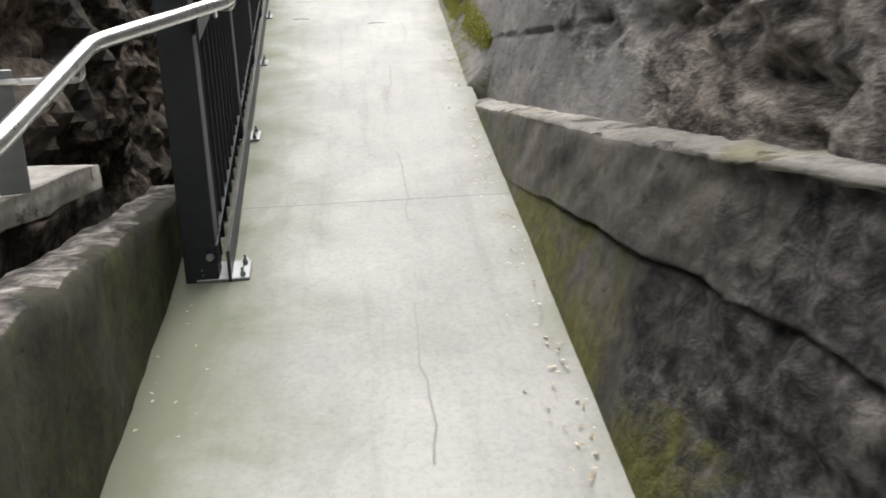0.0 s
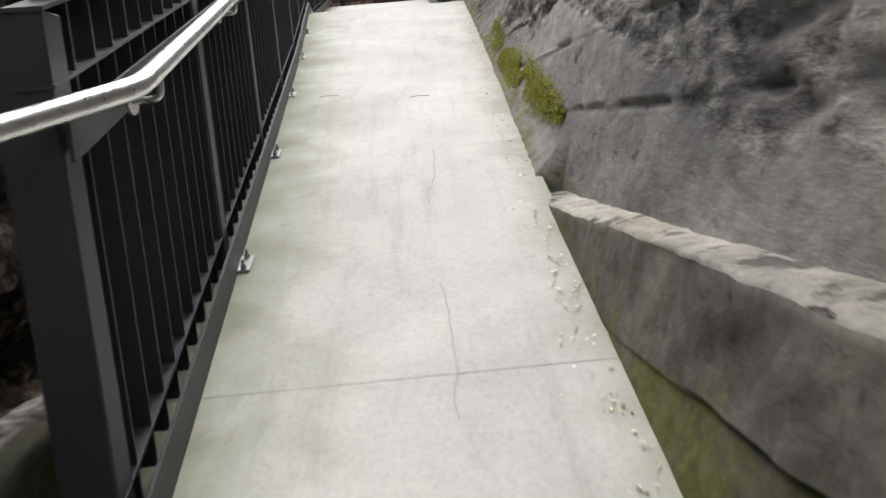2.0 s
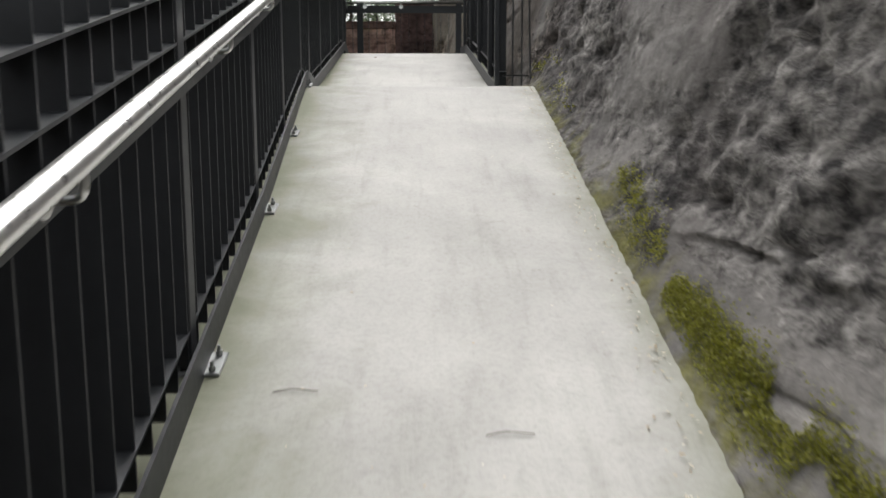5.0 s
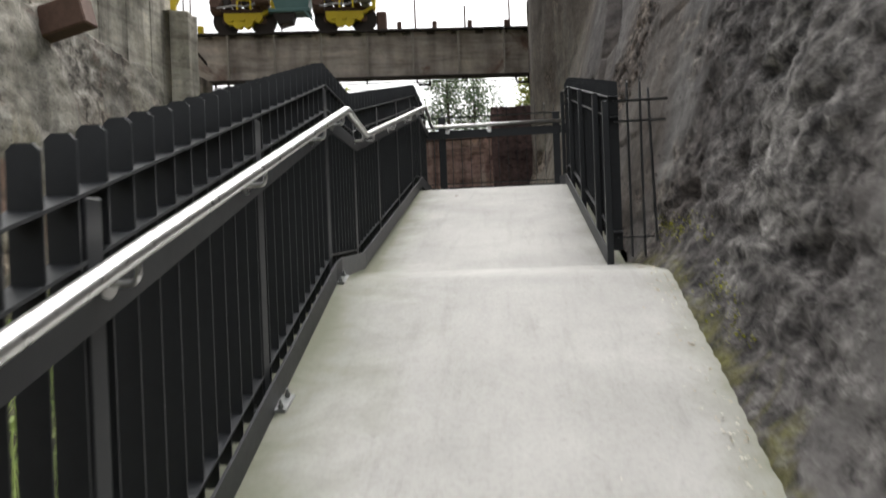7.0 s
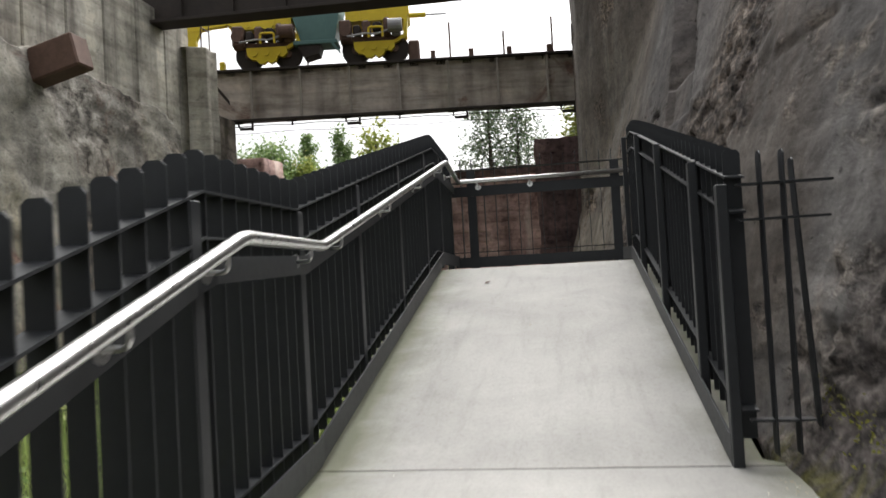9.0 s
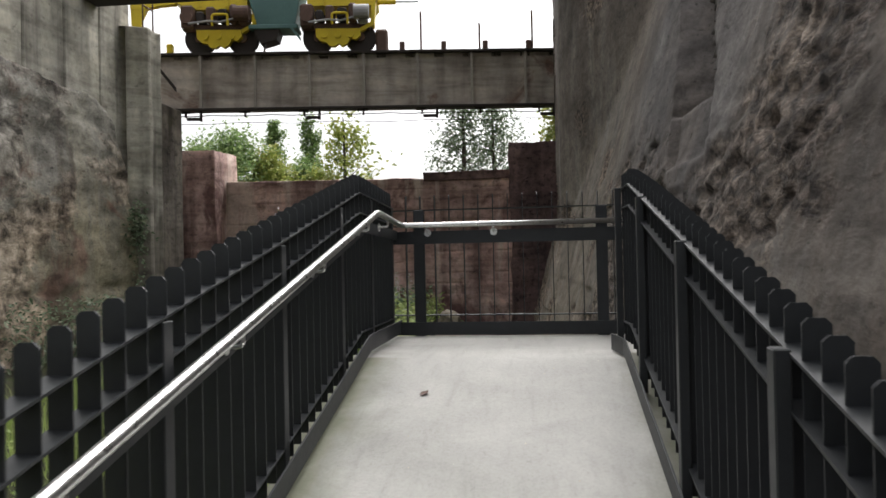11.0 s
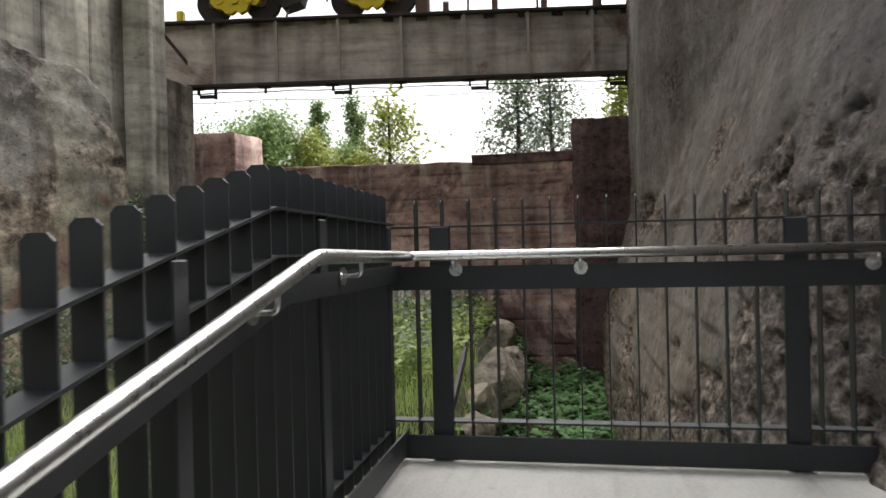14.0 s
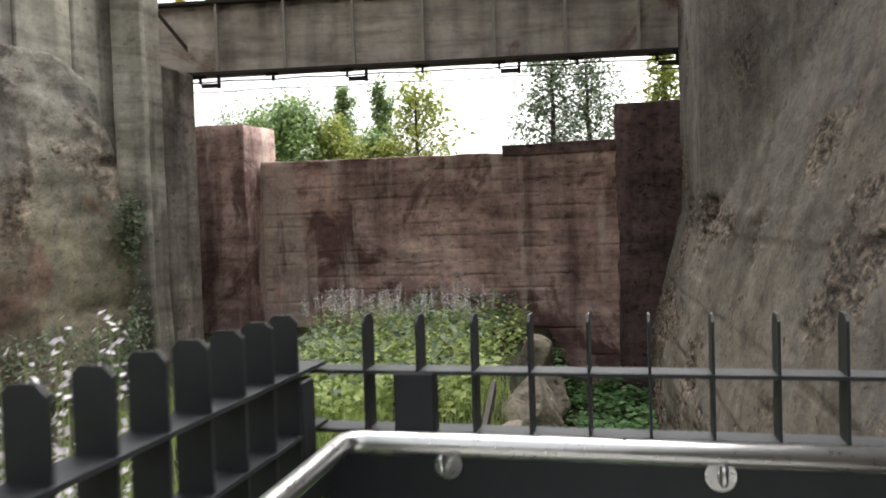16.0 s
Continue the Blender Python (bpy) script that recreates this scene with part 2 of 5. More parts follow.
def mat_leaf(name, a, c, e=None):
    m, n, l, b = tree_of(name)
    g = n.new("ShaderNodeNewGeometry")
    stops = [(0.0, a), (1.0, c)] if e is None else [(0.0, a), (0.6, c), (1.0, e)]
    l.new(ramp(n, l, g.outputs["Random Per Island"], stops), b.inputs["Base Color"])
    b.inputs["Roughness"].default_value = 0.55
    b.inputs["Specular IOR Level"].default_value = 0.3
    tr = n.new("ShaderNodeBsdfTranslucent")
    l.new(ramp(n, l, g.outputs["Random Per Island"], stops), tr.inputs["Color"])
    ms = n.new("ShaderNodeMixShader")
    ms.inputs[0].default_value = 0.35
    l.new(b.outputs[0], ms.inputs[1])
    l.new(tr.outputs[0], ms.inputs[2])
    l.new(ms.outputs[0], n["Material Output"].inputs["Surface"])
    return m


M_PATH = mat_path()
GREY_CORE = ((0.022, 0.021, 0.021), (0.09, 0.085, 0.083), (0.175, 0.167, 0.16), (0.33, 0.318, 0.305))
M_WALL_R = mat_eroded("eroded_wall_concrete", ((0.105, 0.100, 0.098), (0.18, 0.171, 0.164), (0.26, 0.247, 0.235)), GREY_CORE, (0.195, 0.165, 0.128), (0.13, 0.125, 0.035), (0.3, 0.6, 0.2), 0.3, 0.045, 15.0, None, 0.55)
M_LEDGE = mat_eroded("mossy_footing_concrete", ((0.055, 0.051, 0.047), (0.088, 0.081, 0.072), (0.13, 0.12, 0.105)), ((0.012, 0.012, 0.013), (0.035, 0.034, 0.035), (0.065, 0.063, 0.063), (0.13, 0.127, 0.127)), (0.10, 0.085, 0.06), (0.095, 0.095, 0.022), (0.1, 1.6, 0.25), 0.6, 0.03, 13.0)
M_LIP = mat_weathered("worn_lip_concrete", (0.10, 0.094, 0.086), (0.18, 0.17, 0.155), (0.30, 0.285, 0.262), (0.13, 0.12, 0.05), 0.40, 0.0, None, 0.6, 0.03, 0.95, 0.6, 0.8, 0.38, 0.4)
M_WALL_L = mat_eroded("pale_wall_concrete", ((0.155, 0.146, 0.126), (0.27, 0.256, 0.222), (0.41, 0.39, 0.35)), ((0.06, 0.056, 0.05), (0.19, 0.175, 0.155), (0.34, 0.32, 0.285), (0.52, 0.495, 0.455)), (0.225, 0.197, 0.132), (0.085, 0.085, 0.04), (0.1, 1.0, 0.12), 0.6, 0.10, 4.2, (0.19, 0.115, 0.09), 0.6)
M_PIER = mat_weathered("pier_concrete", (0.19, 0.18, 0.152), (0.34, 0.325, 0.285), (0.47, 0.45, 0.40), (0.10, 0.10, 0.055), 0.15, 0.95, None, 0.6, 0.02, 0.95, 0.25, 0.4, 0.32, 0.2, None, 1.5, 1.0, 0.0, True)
M_BRICK = mat_weathered("red_masonry", (0.20, 0.125, 0.118), (0.40, 0.272, 0.25), (0.56, 0.425, 0.39), (0.12, 0.10, 0.07), 0.3, 0.95, (0.18, 0.105, 0.095), 0.54, 0.05, 0.95, 0.4, 0.45, 0.35, 0.15, (0.62, 0.51, 0.445), 1.1, 1.0)
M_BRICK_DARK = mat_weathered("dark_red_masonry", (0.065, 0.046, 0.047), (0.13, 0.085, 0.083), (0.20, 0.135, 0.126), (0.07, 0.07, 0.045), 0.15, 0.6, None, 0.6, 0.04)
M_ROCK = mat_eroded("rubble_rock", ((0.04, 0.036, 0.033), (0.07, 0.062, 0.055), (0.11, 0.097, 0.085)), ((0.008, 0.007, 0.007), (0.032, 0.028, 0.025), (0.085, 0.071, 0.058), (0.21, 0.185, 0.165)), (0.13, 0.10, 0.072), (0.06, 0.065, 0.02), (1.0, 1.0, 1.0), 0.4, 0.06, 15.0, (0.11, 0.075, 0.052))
M_CURB = mat_eroded("mossy_concrete", ((0.024, 0.023, 0.016), (0.042, 0.040, 0.027), (0.068, 0.064, 0.045)), GREY_CORE, (0.07, 0.06, 0.035), (0.052, 0.062, 0.014), (0.1, 1.6, 0.3), 0.6, 0.02, 13.0)
M_DAMP = mat_weathered("damp_concrete", (0.05, 0.042, 0.036), (0.115, 0.10, 0.086), (0.21, 0.185, 0.16), (0.06, 0.06, 0.03), 0.4, 0.95, None, 0.6, 0.03, 0.95, 0.3, 0.6, 0.35, 0.2, None, 2.2)
M_SLAB = mat_weathered("pale_slab", (0.2, 0.19, 0.175), (0.35, 0.335, 0.31), (0.5, 0.48, 0.45), (0.14, 0.13, 0.07), 0.2, 0.1, None, 0.6, 0.02)
M_STONE = mat_weathered("boulder_stone", (0.13, 0.11, 0.088), (0.26, 0.225, 0.18), (0.40, 0.355, 0.30), (0.10, 0.11, 0.04), 0.35, 0.1, None, 0.6, 0.03)
M_SOIL = mat_weathered("soil", (0.022, 0.02, 0.013), (0.045, 0.044, 0.024), (0.075, 0.078, 0.036), (0.05, 0.075, 0.02), 0.6, 0.0, None, 0.6, 0.05)
M_STEEL = mat_plain("anthracite_paint", (0.018, 0.0198, 0.0222), (0.031, 0.0335, 0.037), 0.5, 0.0, 30.0, 0.0008, 0.35)
M_INOX = mat_plain("stainless_steel", (0.66, 0.66, 0.65), (0.78, 0.78, 0.77), 0.30, 1.0, 40.0, 0.0004)
M_ZINC = mat_plain("galvanised_steel", (0.22, 0.23, 0.23), (0.36, 0.37, 0.37), 0.5, 0.7, 25.0, 0.001)
M_GIRDER = mat_weathered("rusty_girder_paint", (0.25, 0.213, 0.188), (0.40, 0.35, 0.312), (0.52, 0.47, 0.43), (0.20, 0.125, 0.09), 0.2, 0.5, (0.21, 0.135, 0.11), 0.57, 0.004, 0.7, 0.15, 0.1, 0.3, 0.08)
M_RIB = mat_plain("pale_rib_paint", (0.26, 0.23, 0.20), (0.42, 0.38, 0.34), 0.7)
M_DARK = mat_plain("dark_rust", (0.018, 0.014, 0.012), (0.05, 0.038, 0.032), 0.75, 0.0, 9.0, 0.004)
M_RUST = mat_plain("brown_rust", (0.065, 0.037, 0.027), (0.17, 0.10, 0.075), 0.7, 0.0, 9.0, 0.004)
M_YELLOW = mat_plain("yellow_paint", (0.62, 0.45, 0.02), (0.78, 0.60, 0.03), 0.5, 0.0, 6.0, 0.002)
M_TEAL = mat_plain("green_grey_paint", (0.075, 0.155, 0.145), (0.125, 0.22, 0.205), 0.55, 0.0, 5.0, 0.002)
M_GREY = mat_plain("grey_machine_paint", (0.25, 0.24, 0.24), (0.42, 0.41, 0.4), 0.5, 0.2, 8.0, 0.002)
M_MOSS = mat_leaf("bright_moss", (0.15, 0.16, 0.02), (0.27, 0.27, 0.035), (0.20, 0.19, 0.06))
M_LEAF = mat_leaf("groundcover_leaf", (0.085, 0.20, 0.065), (0.18, 0.34, 0.13), (0.29, 0.45, 0.22))
M_LEAF_Y = mat_leaf("yellow_green_leaf", (0.20, 0.30, 0.09), (0.48, 0.54, 0.21), (0.36, 0.46, 0.18))
M_GRASS = mat_leaf("grass_blade", (0.22, 0.32, 0.08), (0.40, 0.50, 0.16), (0.36, 0.42, 0.18))
M_FLOWER = mat_leaf("lilac_flower", (0.55, 0.48, 0.56), (0.75, 0.70, 0.77), (0.65, 0.6, 0.6))
M_TREE = mat_leaf("tree_leaf", (0.12, 0.20, 0.065), (0.24, 0.34, 0.13), (0.33, 0.42, 0.18))
M_TREE_Y = mat_leaf("yellowing_tree_leaf", (0.19, 0.25, 0.05), (0.34, 0.38, 0.10), (0.42, 0.41, 0.12))
M_TREE_G = mat_leaf("grey_green_tree_leaf", (0.10, 0.15, 0.09), (0.21, 0.26, 0.17), (0.29, 0.33, 0.23))
M_BARK = mat_plain("bark", (0.04, 0.032, 0.025), (0.12, 0.10, 0.08), 0.9, 0.0, 12.0, 0.01)
M_LITTER = mat_leaf("dry_leaf", (0.42, 0.32, 0.2), (0.6, 0.52, 0.4), (0.75, 0.7, 0.62))

# ---- the plan: levels and lines ----
def lerp(x, pts):
    if x <= pts[0][0]:
        return pts[0][1]
    for (a, b), (c, d) in zip(pts, pts[1:]):
        if x <= c:
            return b + (d - b) * (x - a) / (c - a)
    return pts[-1][1]


FLOOR_Z = [(-14, -3.717), (-1.05, 0), (0.05, 0), (3.6, 0.788), (5.3, 0.788)]
RAIL_Z = [(-8.6, -2.181), (-1.0, 0.0), (-0.05, 0.02), (3.62, 0.825), (5.3, 0.80)]
RIGHT_X = [(-14, 0.73), (-9.4, 0.75), (-6.6, 0.815), (-4.3, 0.92), (-1.2, 1.03), (0, 1.03)]
LEFT_X = [(-14, -0.44), (-8.0, -0.44), (-3.6, -0.60), (-1.1, -0.76), (0, -0.84), (3.6, -0.93), (5.3, -0.98)]
FENCE_X = [(-8.6, -0.31), (-3.6, -0.55), (-1.1, -0.715), (0, -0.80), (3.6, -0.86), (5.05, -0.92)]
END_Y = 5.06


def part(name, bm, material, parent=None, label="", smooth=False):
    me = bpy.data.meshes.new(name)
    bmesh.ops.recalc_face_normals(bm, faces=bm.faces)
    bm.to_mesh(me)
    bm.free()
    me.materials.append(material)
    if smooth:
        for f in me.polygons:
            f.use_smooth = True
    ob = new(name, me)
    ob.parent = parent
    if label:
        ob["label"] = label
    return ob


def mesh_part(name, verts, faces, material, parent=None, label="", smooth=False):
    me = bpy.data.meshes.new(name)
    me.from_pydata(verts, [], faces)
    me.update()
    me.materials.append(material)
    if smooth:
        for f in me.polygons:
            f.use_smooth = True
    ob = new(name, me)
    ob.parent = parent
    if label:
        ob["label"] = label
    return ob


def thing(name, label, category, group="", at=(0, 0, 0)):
    e = new(name)
    e.location = at
    e.empty_display_size = 0.1
    return tagged(e, label, category, group)


def add_box(bm, lo, hi, bevel=0.0, m=None):
    vs = [bm.verts.new((x, y, z)) for z in (lo[2], hi[2]) for y in (lo[1], hi[1]) for x in (lo[0], hi[0])]
    fs = [(0, 2, 3, 1), (4, 5, 7, 6), (0, 1, 5, 4), (2, 6, 7, 3), (0, 4, 6, 2), (1, 3, 7, 5)]
    faces = [bm.faces.new([vs[i] for i in f]) for f in fs]
    if bevel:
        r = bmesh.ops.bevel(bm, geom=list({e for f in faces for e in f.edges}), offset=bevel, segments=1, affect='EDGES')
        vs = list({v for f in r["faces"] for v in f.verts})
    if m is not None:
        bmesh.ops.transform(bm, matrix=m, verts=vs)
    return vs


def box(lo, hi, bevel=0.0, m=None):
    bm = bmesh.new()
    add_box(bm, lo, hi, bevel, m)
    return bm


def bar(path, w, h, bm=None):
    """A flat bar along a path: w across it (level), h upwards from the path."""
    bm = bm or bmesh.new()
    pts = [Vector(p) for p in path]
    rings = []
    for i, p in enumerate(pts):
        d = (pts[min(i + 1, len(pts) - 1)] - pts[max(i - 1, 0)])
        side = Vector((d.y, -d.x, 0)).normalized() * (w / 2)
        rings.append([bm.verts.new(p + side), bm.verts.new(p - side), bm.verts.new(p - side + Vector((0, 0, h))), bm.verts.new(p + side + Vector((0, 0, h)))])
    for a, b in zip(rings, rings[1:]):
        for k in range(4):
            bm.faces.new((a[k], a[(k + 1) % 4], b[(k + 1) % 4], b[k]))
    bm.faces.new(rings[0])
    bm.faces.new(rings[-1])
    return bm


def tube(path, r, seg=12, bm=None, taper=1.0):
    bm = bm or bmesh.new()
    pts = [Vector(p) for p in path]
    rings = []
    for i, p in enumerate(pts):
        d0 = (p - pts[i - 1]).normalized() if i else (pts[1] - p).normalized()
        d1 = (pts[i + 1] - p).normalized() if i + 1 < len(pts) else d0
        d = (d0 + d1).normalized()
        up = Vector((0, 0, 1)) if abs(d.z) < 0.9 else Vector((0, 1, 0))
        u = d.cross(up).normalized()
        v = u.cross(d).normalized()
        rr = r * (1 + (taper - 1) * i / max(1, len(pts) - 1))
        rings.append([bm.verts.new(p + u * rr * math.cos(a) + v * rr * math.sin(a)) for a in (2 * math.pi * k / seg for k in range(seg))])
    for a, b in zip(rings, rings[1:]):
        for k in range(seg):
            bm.faces.new((a[k], a[(k + 1) % seg], b[(k + 1) % seg], b[k]))
    bm.faces.new(rings[0])
    bm.faces.new(rings[-1])
    return bm


def rounded(path, r=0.08, n=4):
    """The path with its corners rounded."""
    pts = [Vector(p) for p in path]
    out = [pts[0]]
    for a, b, c in zip(pts, pts[1:], pts[2:]):
        p, q = b + (a - b).normalized() * r, b + (c - b).normalized() * r
        for i in range(n + 1):
            s = i / n
            out.append(p * (1 - s) ** 2 + b * 2 * s * (1 - s) + q * s * s)
    return out + [pts[-1]]


def fbm(x, y, z, octaves=5, h=0.9):
    return noise.fractal(Vector((x, y, z)), h, 2.1, octaves)


def grid_wall(name, nu, nv, place, material, label="", parent=None, smooth=True):
    """A rough face from a function of two steps; its last rows turn over the top and down the back."""
    verts = [place(i, j) for j in range(nv) for i in range(nu)]
    faces = [(j * nu + i, j * nu + i + 1, (j + 1) * nu + i + 1, (j + 1) * nu + i) for j in range(nv - 1) for i in range(nu - 1)]
    return mesh_part(name, verts, faces, material, parent, label, smooth)

# ---- ground ----
def bed_z(y):
    return lerp(y, [(-14, -3.4), (-8, -1.9), (0, -0.75), (8, -0.42), (19, -0.2)])


def ground_z(x, y):
    if y > 21.2 or x > 2.8 or x < -10.6:
        return 2.9
    if y < -13.5:
        return -4.0
    low = -1.45 if y > 5.2 else min(-1.45, lerp(y, FLOOR_Z) - 0.6)
    s = min(1.0, max(0.0, (-1.55 - x) / 0.5))
    z = low + (bed_z(y) - low) * s if y > 5.0 else (bed_z(y) - 0.25 if x < -1.0 else low)
    return z + 0.06 * fbm(x * 0.8, y * 0.8, 3.1, 4)


xs = [-900, -300, -100, -40, -20, -12, -10.7, -10.5] + [-10.2 + 0.3 * i for i in range(43)] + [2.75, 2.9, 10, 40, 100, 300, 900]
ys = [-900, -300, -100, -40, -20, -13.7, -13.4] + [-13 + 0.3 * i for i in range(114)] + [21.25, 21.4, 26, 40, 80, 200, 400, 900]
ground = mesh_part("ground", [(x, y, ground_z(x, y)) for y in ys for x in xs],
                   [(j * len(xs) + i, j * len(xs) + i + 1, (j + 1) * len(xs) + i + 1, (j + 1) * len(xs) + i) for j in range(len(ys) - 1) for i in range(len(xs) - 1)], M_SOIL, None, "", True)
tagged(ground, "dark soil and turf of the pit and its surroundings", "ground", kind="structure")

# ---- the path: slabs of concrete, ramp, rest and upper ramp ----
def slab(y0, y1, label):
    """One pour of the path between two joints, with worn edges and a thickness."""
    nx, ny = 30, max(3, int((y1 - y0) / 0.07))
    verts, edge = [], []
    for j in range(ny + 1):
        g0, g1 = (0.008 if abs(y0) < 0.1 else 0.0013), (0.008 if abs(y1) < 0.1 else 0.0013)
        y = y0 + g0 + (y1 - y0 - g0 - g1) * j / ny
        a = lerp(y, LEFT_X)
        c = lerp(y, RIGHT_X) + 0.03 if y < 0.02 else lerp(y, [(0.02, 0.97), (3.9, 0.97), (4.0, 1.3), (5.3, 1.3)])
        for i in range(nx + 1):
            x = a + (c - a) * i / nx
            lip = 0.0
            verts.append((x, y, lerp(y, FLOOR_Z) + lip + 0.0004 * fbm(x * 1.7, y * 1.7, 0.3, 4)))
            wide = 0.36 if y < 0 else 0.20
            edge.append(max((1.05 if y < 0 else 1.25) * math.exp(-(x - a - 0.10) / wide), (0.85 if y < 0 else 1.1) * math.exp(-(c - x) / 0.18)) if y < 3.7 else 0.7 * math.exp(-min(x - a, c - x, 5.1 - y) / 0.25))
    n = len(verts)
    faces = [(j * (nx + 1) + i, j * (nx + 1) + i + 1, (j + 1) * (nx + 1) + i + 1, (j + 1) * (nx + 1) + i) for j in range(ny) for i in range(nx)]
    rim = [i for i in range(nx + 1)] + [(j + 1) * (nx + 1) - 1 for j in range(1, ny + 1)] + [ny * (nx + 1) + i for i in range(nx - 1, -1, -1)] + [j * (nx + 1) for j in range(ny - 1, 0, -1)]
    for drop in (0.0, 0.28):
        for k in rim:
            x, y, z = verts[k]
            verts.append((x, y, z - drop))
            edge.append(edge[k])
    q = len(rim)
    for k in range(q):
        faces.append((n + k, n + q + k, n + q + (k + 1) % q, n + (k + 1) % q))
    ob = mesh_part("path_slab", verts, faces, M_PATH, path, label, True)
    at = ob.data.attributes.new("edge", 'FLOAT', 'POINT')
    at.data.foreach_set("value", edge)
    for f in ob.data.polygons:
        f.use_smooth = f.index < nx * ny
    return ob


path = new("pavement_path")
tagged(path, "pale worn concrete footpath ramp with algae-green edges", "path", kind="structure")
JOINTS = [-13.5, -7.9, 0.0, END_Y]
for a, c in zip(JOINTS, JOINTS[1:]):
    slab(a, c, "")
# rough crack along the middle of the lower ramp
crack = [(0.36 + 0.05 * fbm(y * 2.0, 0, 5, 5) + 0.02 * (y + 8), y, lerp(y, FLOOR_Z) + 0.003) for y in [-9.4 + 0.06 * i for i in range(60)]]
bmc = bmesh.new()
for s0 in (2, 22, 44):
    bar(crack[s0:s0 + 12], 0.006, 0.0006, bmc)
part("crack", bmc, mat_plain("crack_dirt", (0.26, 0.255, 0.235), (0.32, 0.315, 0.29), 0.9), path, "thin dirt-filled crack")

# ---- great retaining wall beside the path ----
COURSES = [-1.325, -1.03, -0.76, -0.30, 0.35, 1.02, 1.9, 3.3]


def right_face(y, z):
    if y < 0:
        h = z - lerp(y, FLOOR_Z)
        x = lerp(y, RIGHT_X) + 0.25 * max(h, -0.3) + 0.11 * (1 - math.exp(-max(h, 0) / 0.10) if y > -6.6 else 1.0)
    else:
        b = lerp(y, [(0, 1.12), (2.5, 0.95), (4, 0.9), (7, 0.62), (11, 0.48), (15, 0.22), (19, 0.1)])
        cap = lerp(y, [(0, 9), (7, 2.2), (15, 0.74), (19, 0.72)])
        x = min(b + (0.27 if z > 0 else 0.06) * z, cap)
        if y < 1.2:
            x0 = lerp(-0.001, RIGHT_X) + 0.25 * max(z, -0.3) + 0.11 * (1 - math.exp(-max(z, 0) / 0.10))
            x = x0 + (x - x0) * y / 1.2
    return x


def erosion(y, z):
    """How far the concrete skin is lost: below 0.5 it still stands."""
    h = z - lerp(y, FLOOR_Z)
    e = 0.5 + 0.62 * fbm(y * 0.42, z * 0.75, 7.7, 4)
    e += lerp(y, [(-11, 0.35), (-9.2, 0.3), (-8.6, 0.0), (-6, 0.05), (-4, 0.22), (-1, 0.30), (2.5, 0.15), (5, -0.12), (12, -0.2)])
    if -9.0 < y < -4.2:
        e -= 0.4 * max(0.0, 1 - max(0.0, h - 0.1) / lerp(y, [(-9, 0.5), (-6, 0.55), (-4.2, 0.2)]))
        e += 0.3 * (lerp(y, [(-8, 0.0), (-6.5, 1.0)]) if h > 0.62 else 0.0)
    if y > 4:
        e += 0.5 * max(0.0, 1 - max(0.0, z + 0.2) / 1.6)
    return e


def right_rough(y, z):
    e = erosion(y, z)
    lost = min(1.0, max(0.0, (e - 0.42) / 0.2))
    d = 0.02 * fbm(y * 0.8, z * 0.9, 1.3, 4) + 0.006 * fbm(y * 5, z * 5, 2.3, 3)
    lumps = 0.035 * fbm(y * 1.4, z * 2.9, 2.2, 4) + 0.036 * abs(fbm(y * 2.8, z * 5.4, 5.2, 4)) + 0.02 * fbm(y * 6.5, z * 11.5, 4.0, 3)
    lumps -= 0.13 * max(0.0, fbm(y * 2.6, z * 6.4, 9.1, 4) - 0.22)
    d += lost * (lumps - 0.022)
    for c in COURSES:
        zc = c + 0.014 * fbm(y * 0.7, c, 6.0, 3)
        k = abs(z - zc)
        if k < 0.02 and fbm(y * 0.9, c * 3, 8.0, 4) > -0.08:
            d -= 0.024 * (1 - k / 0.02)
        if 0 < z - zc < 0.3:
            d += 0.016 * (c * 7.3 % 1.0) * (1 - 0.6 * lost)
    foot = z - lerp(y, FLOOR_Z)
    return d * (min(1.0, max(0.12, foot / 0.3)) if y < 0.3 else 1.0)


def paint(ob, name, value):
    """A named number at each point of a mesh, for its material."""
    at = ob.data.attributes.new(name, 'FLOAT', 'POINT')
    at.data.foreach_set("value", [value(*v.co) for v in ob.data.vertices])


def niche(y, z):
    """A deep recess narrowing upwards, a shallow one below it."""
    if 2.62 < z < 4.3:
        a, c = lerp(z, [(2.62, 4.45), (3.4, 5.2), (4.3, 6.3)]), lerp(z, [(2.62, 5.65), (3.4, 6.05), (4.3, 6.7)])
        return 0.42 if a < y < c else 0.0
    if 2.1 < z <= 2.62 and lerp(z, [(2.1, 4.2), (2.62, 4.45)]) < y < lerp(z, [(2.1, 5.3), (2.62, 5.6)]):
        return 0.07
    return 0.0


wy = [-13 + 0.04 * i for i in range(513)] + [7.6 + 0.1 * i for i in range(118)]
wz = [-1.72 + 0.035 * j for j in range(126)] + [2.75 + 0.12 * j for j in range(56)]
wz = sorted(wz + [c + 0.009 * k for c in COURSES[:3] for k in range(-4, 5)])


def upper_place(i, j):
    y = wy[i]
    base = max(lerp(y, FLOOR_Z) - 0.12, -1.72) if y < 5.1 else -1.72
    top = lerp(y, [(-13, 1.6), (-4, 2.3), (0, 3.8), (5, 6.2), (10, 7.6), (18, 9.5)]) + 0.1 * fbm(y * 1.3, 0, 17, 4)
    if j >= len(wz):
        k = j - len(wz)
        return (right_face(y, top) + (0.5, 1.3, 1.4)[k], y, top + (0.02, 0.0, -10.5)[k])
    z = min(max(wz[j], base), top)
    return (right_face(y, z) - right_rough(y, z) + niche(y, z), y, z)


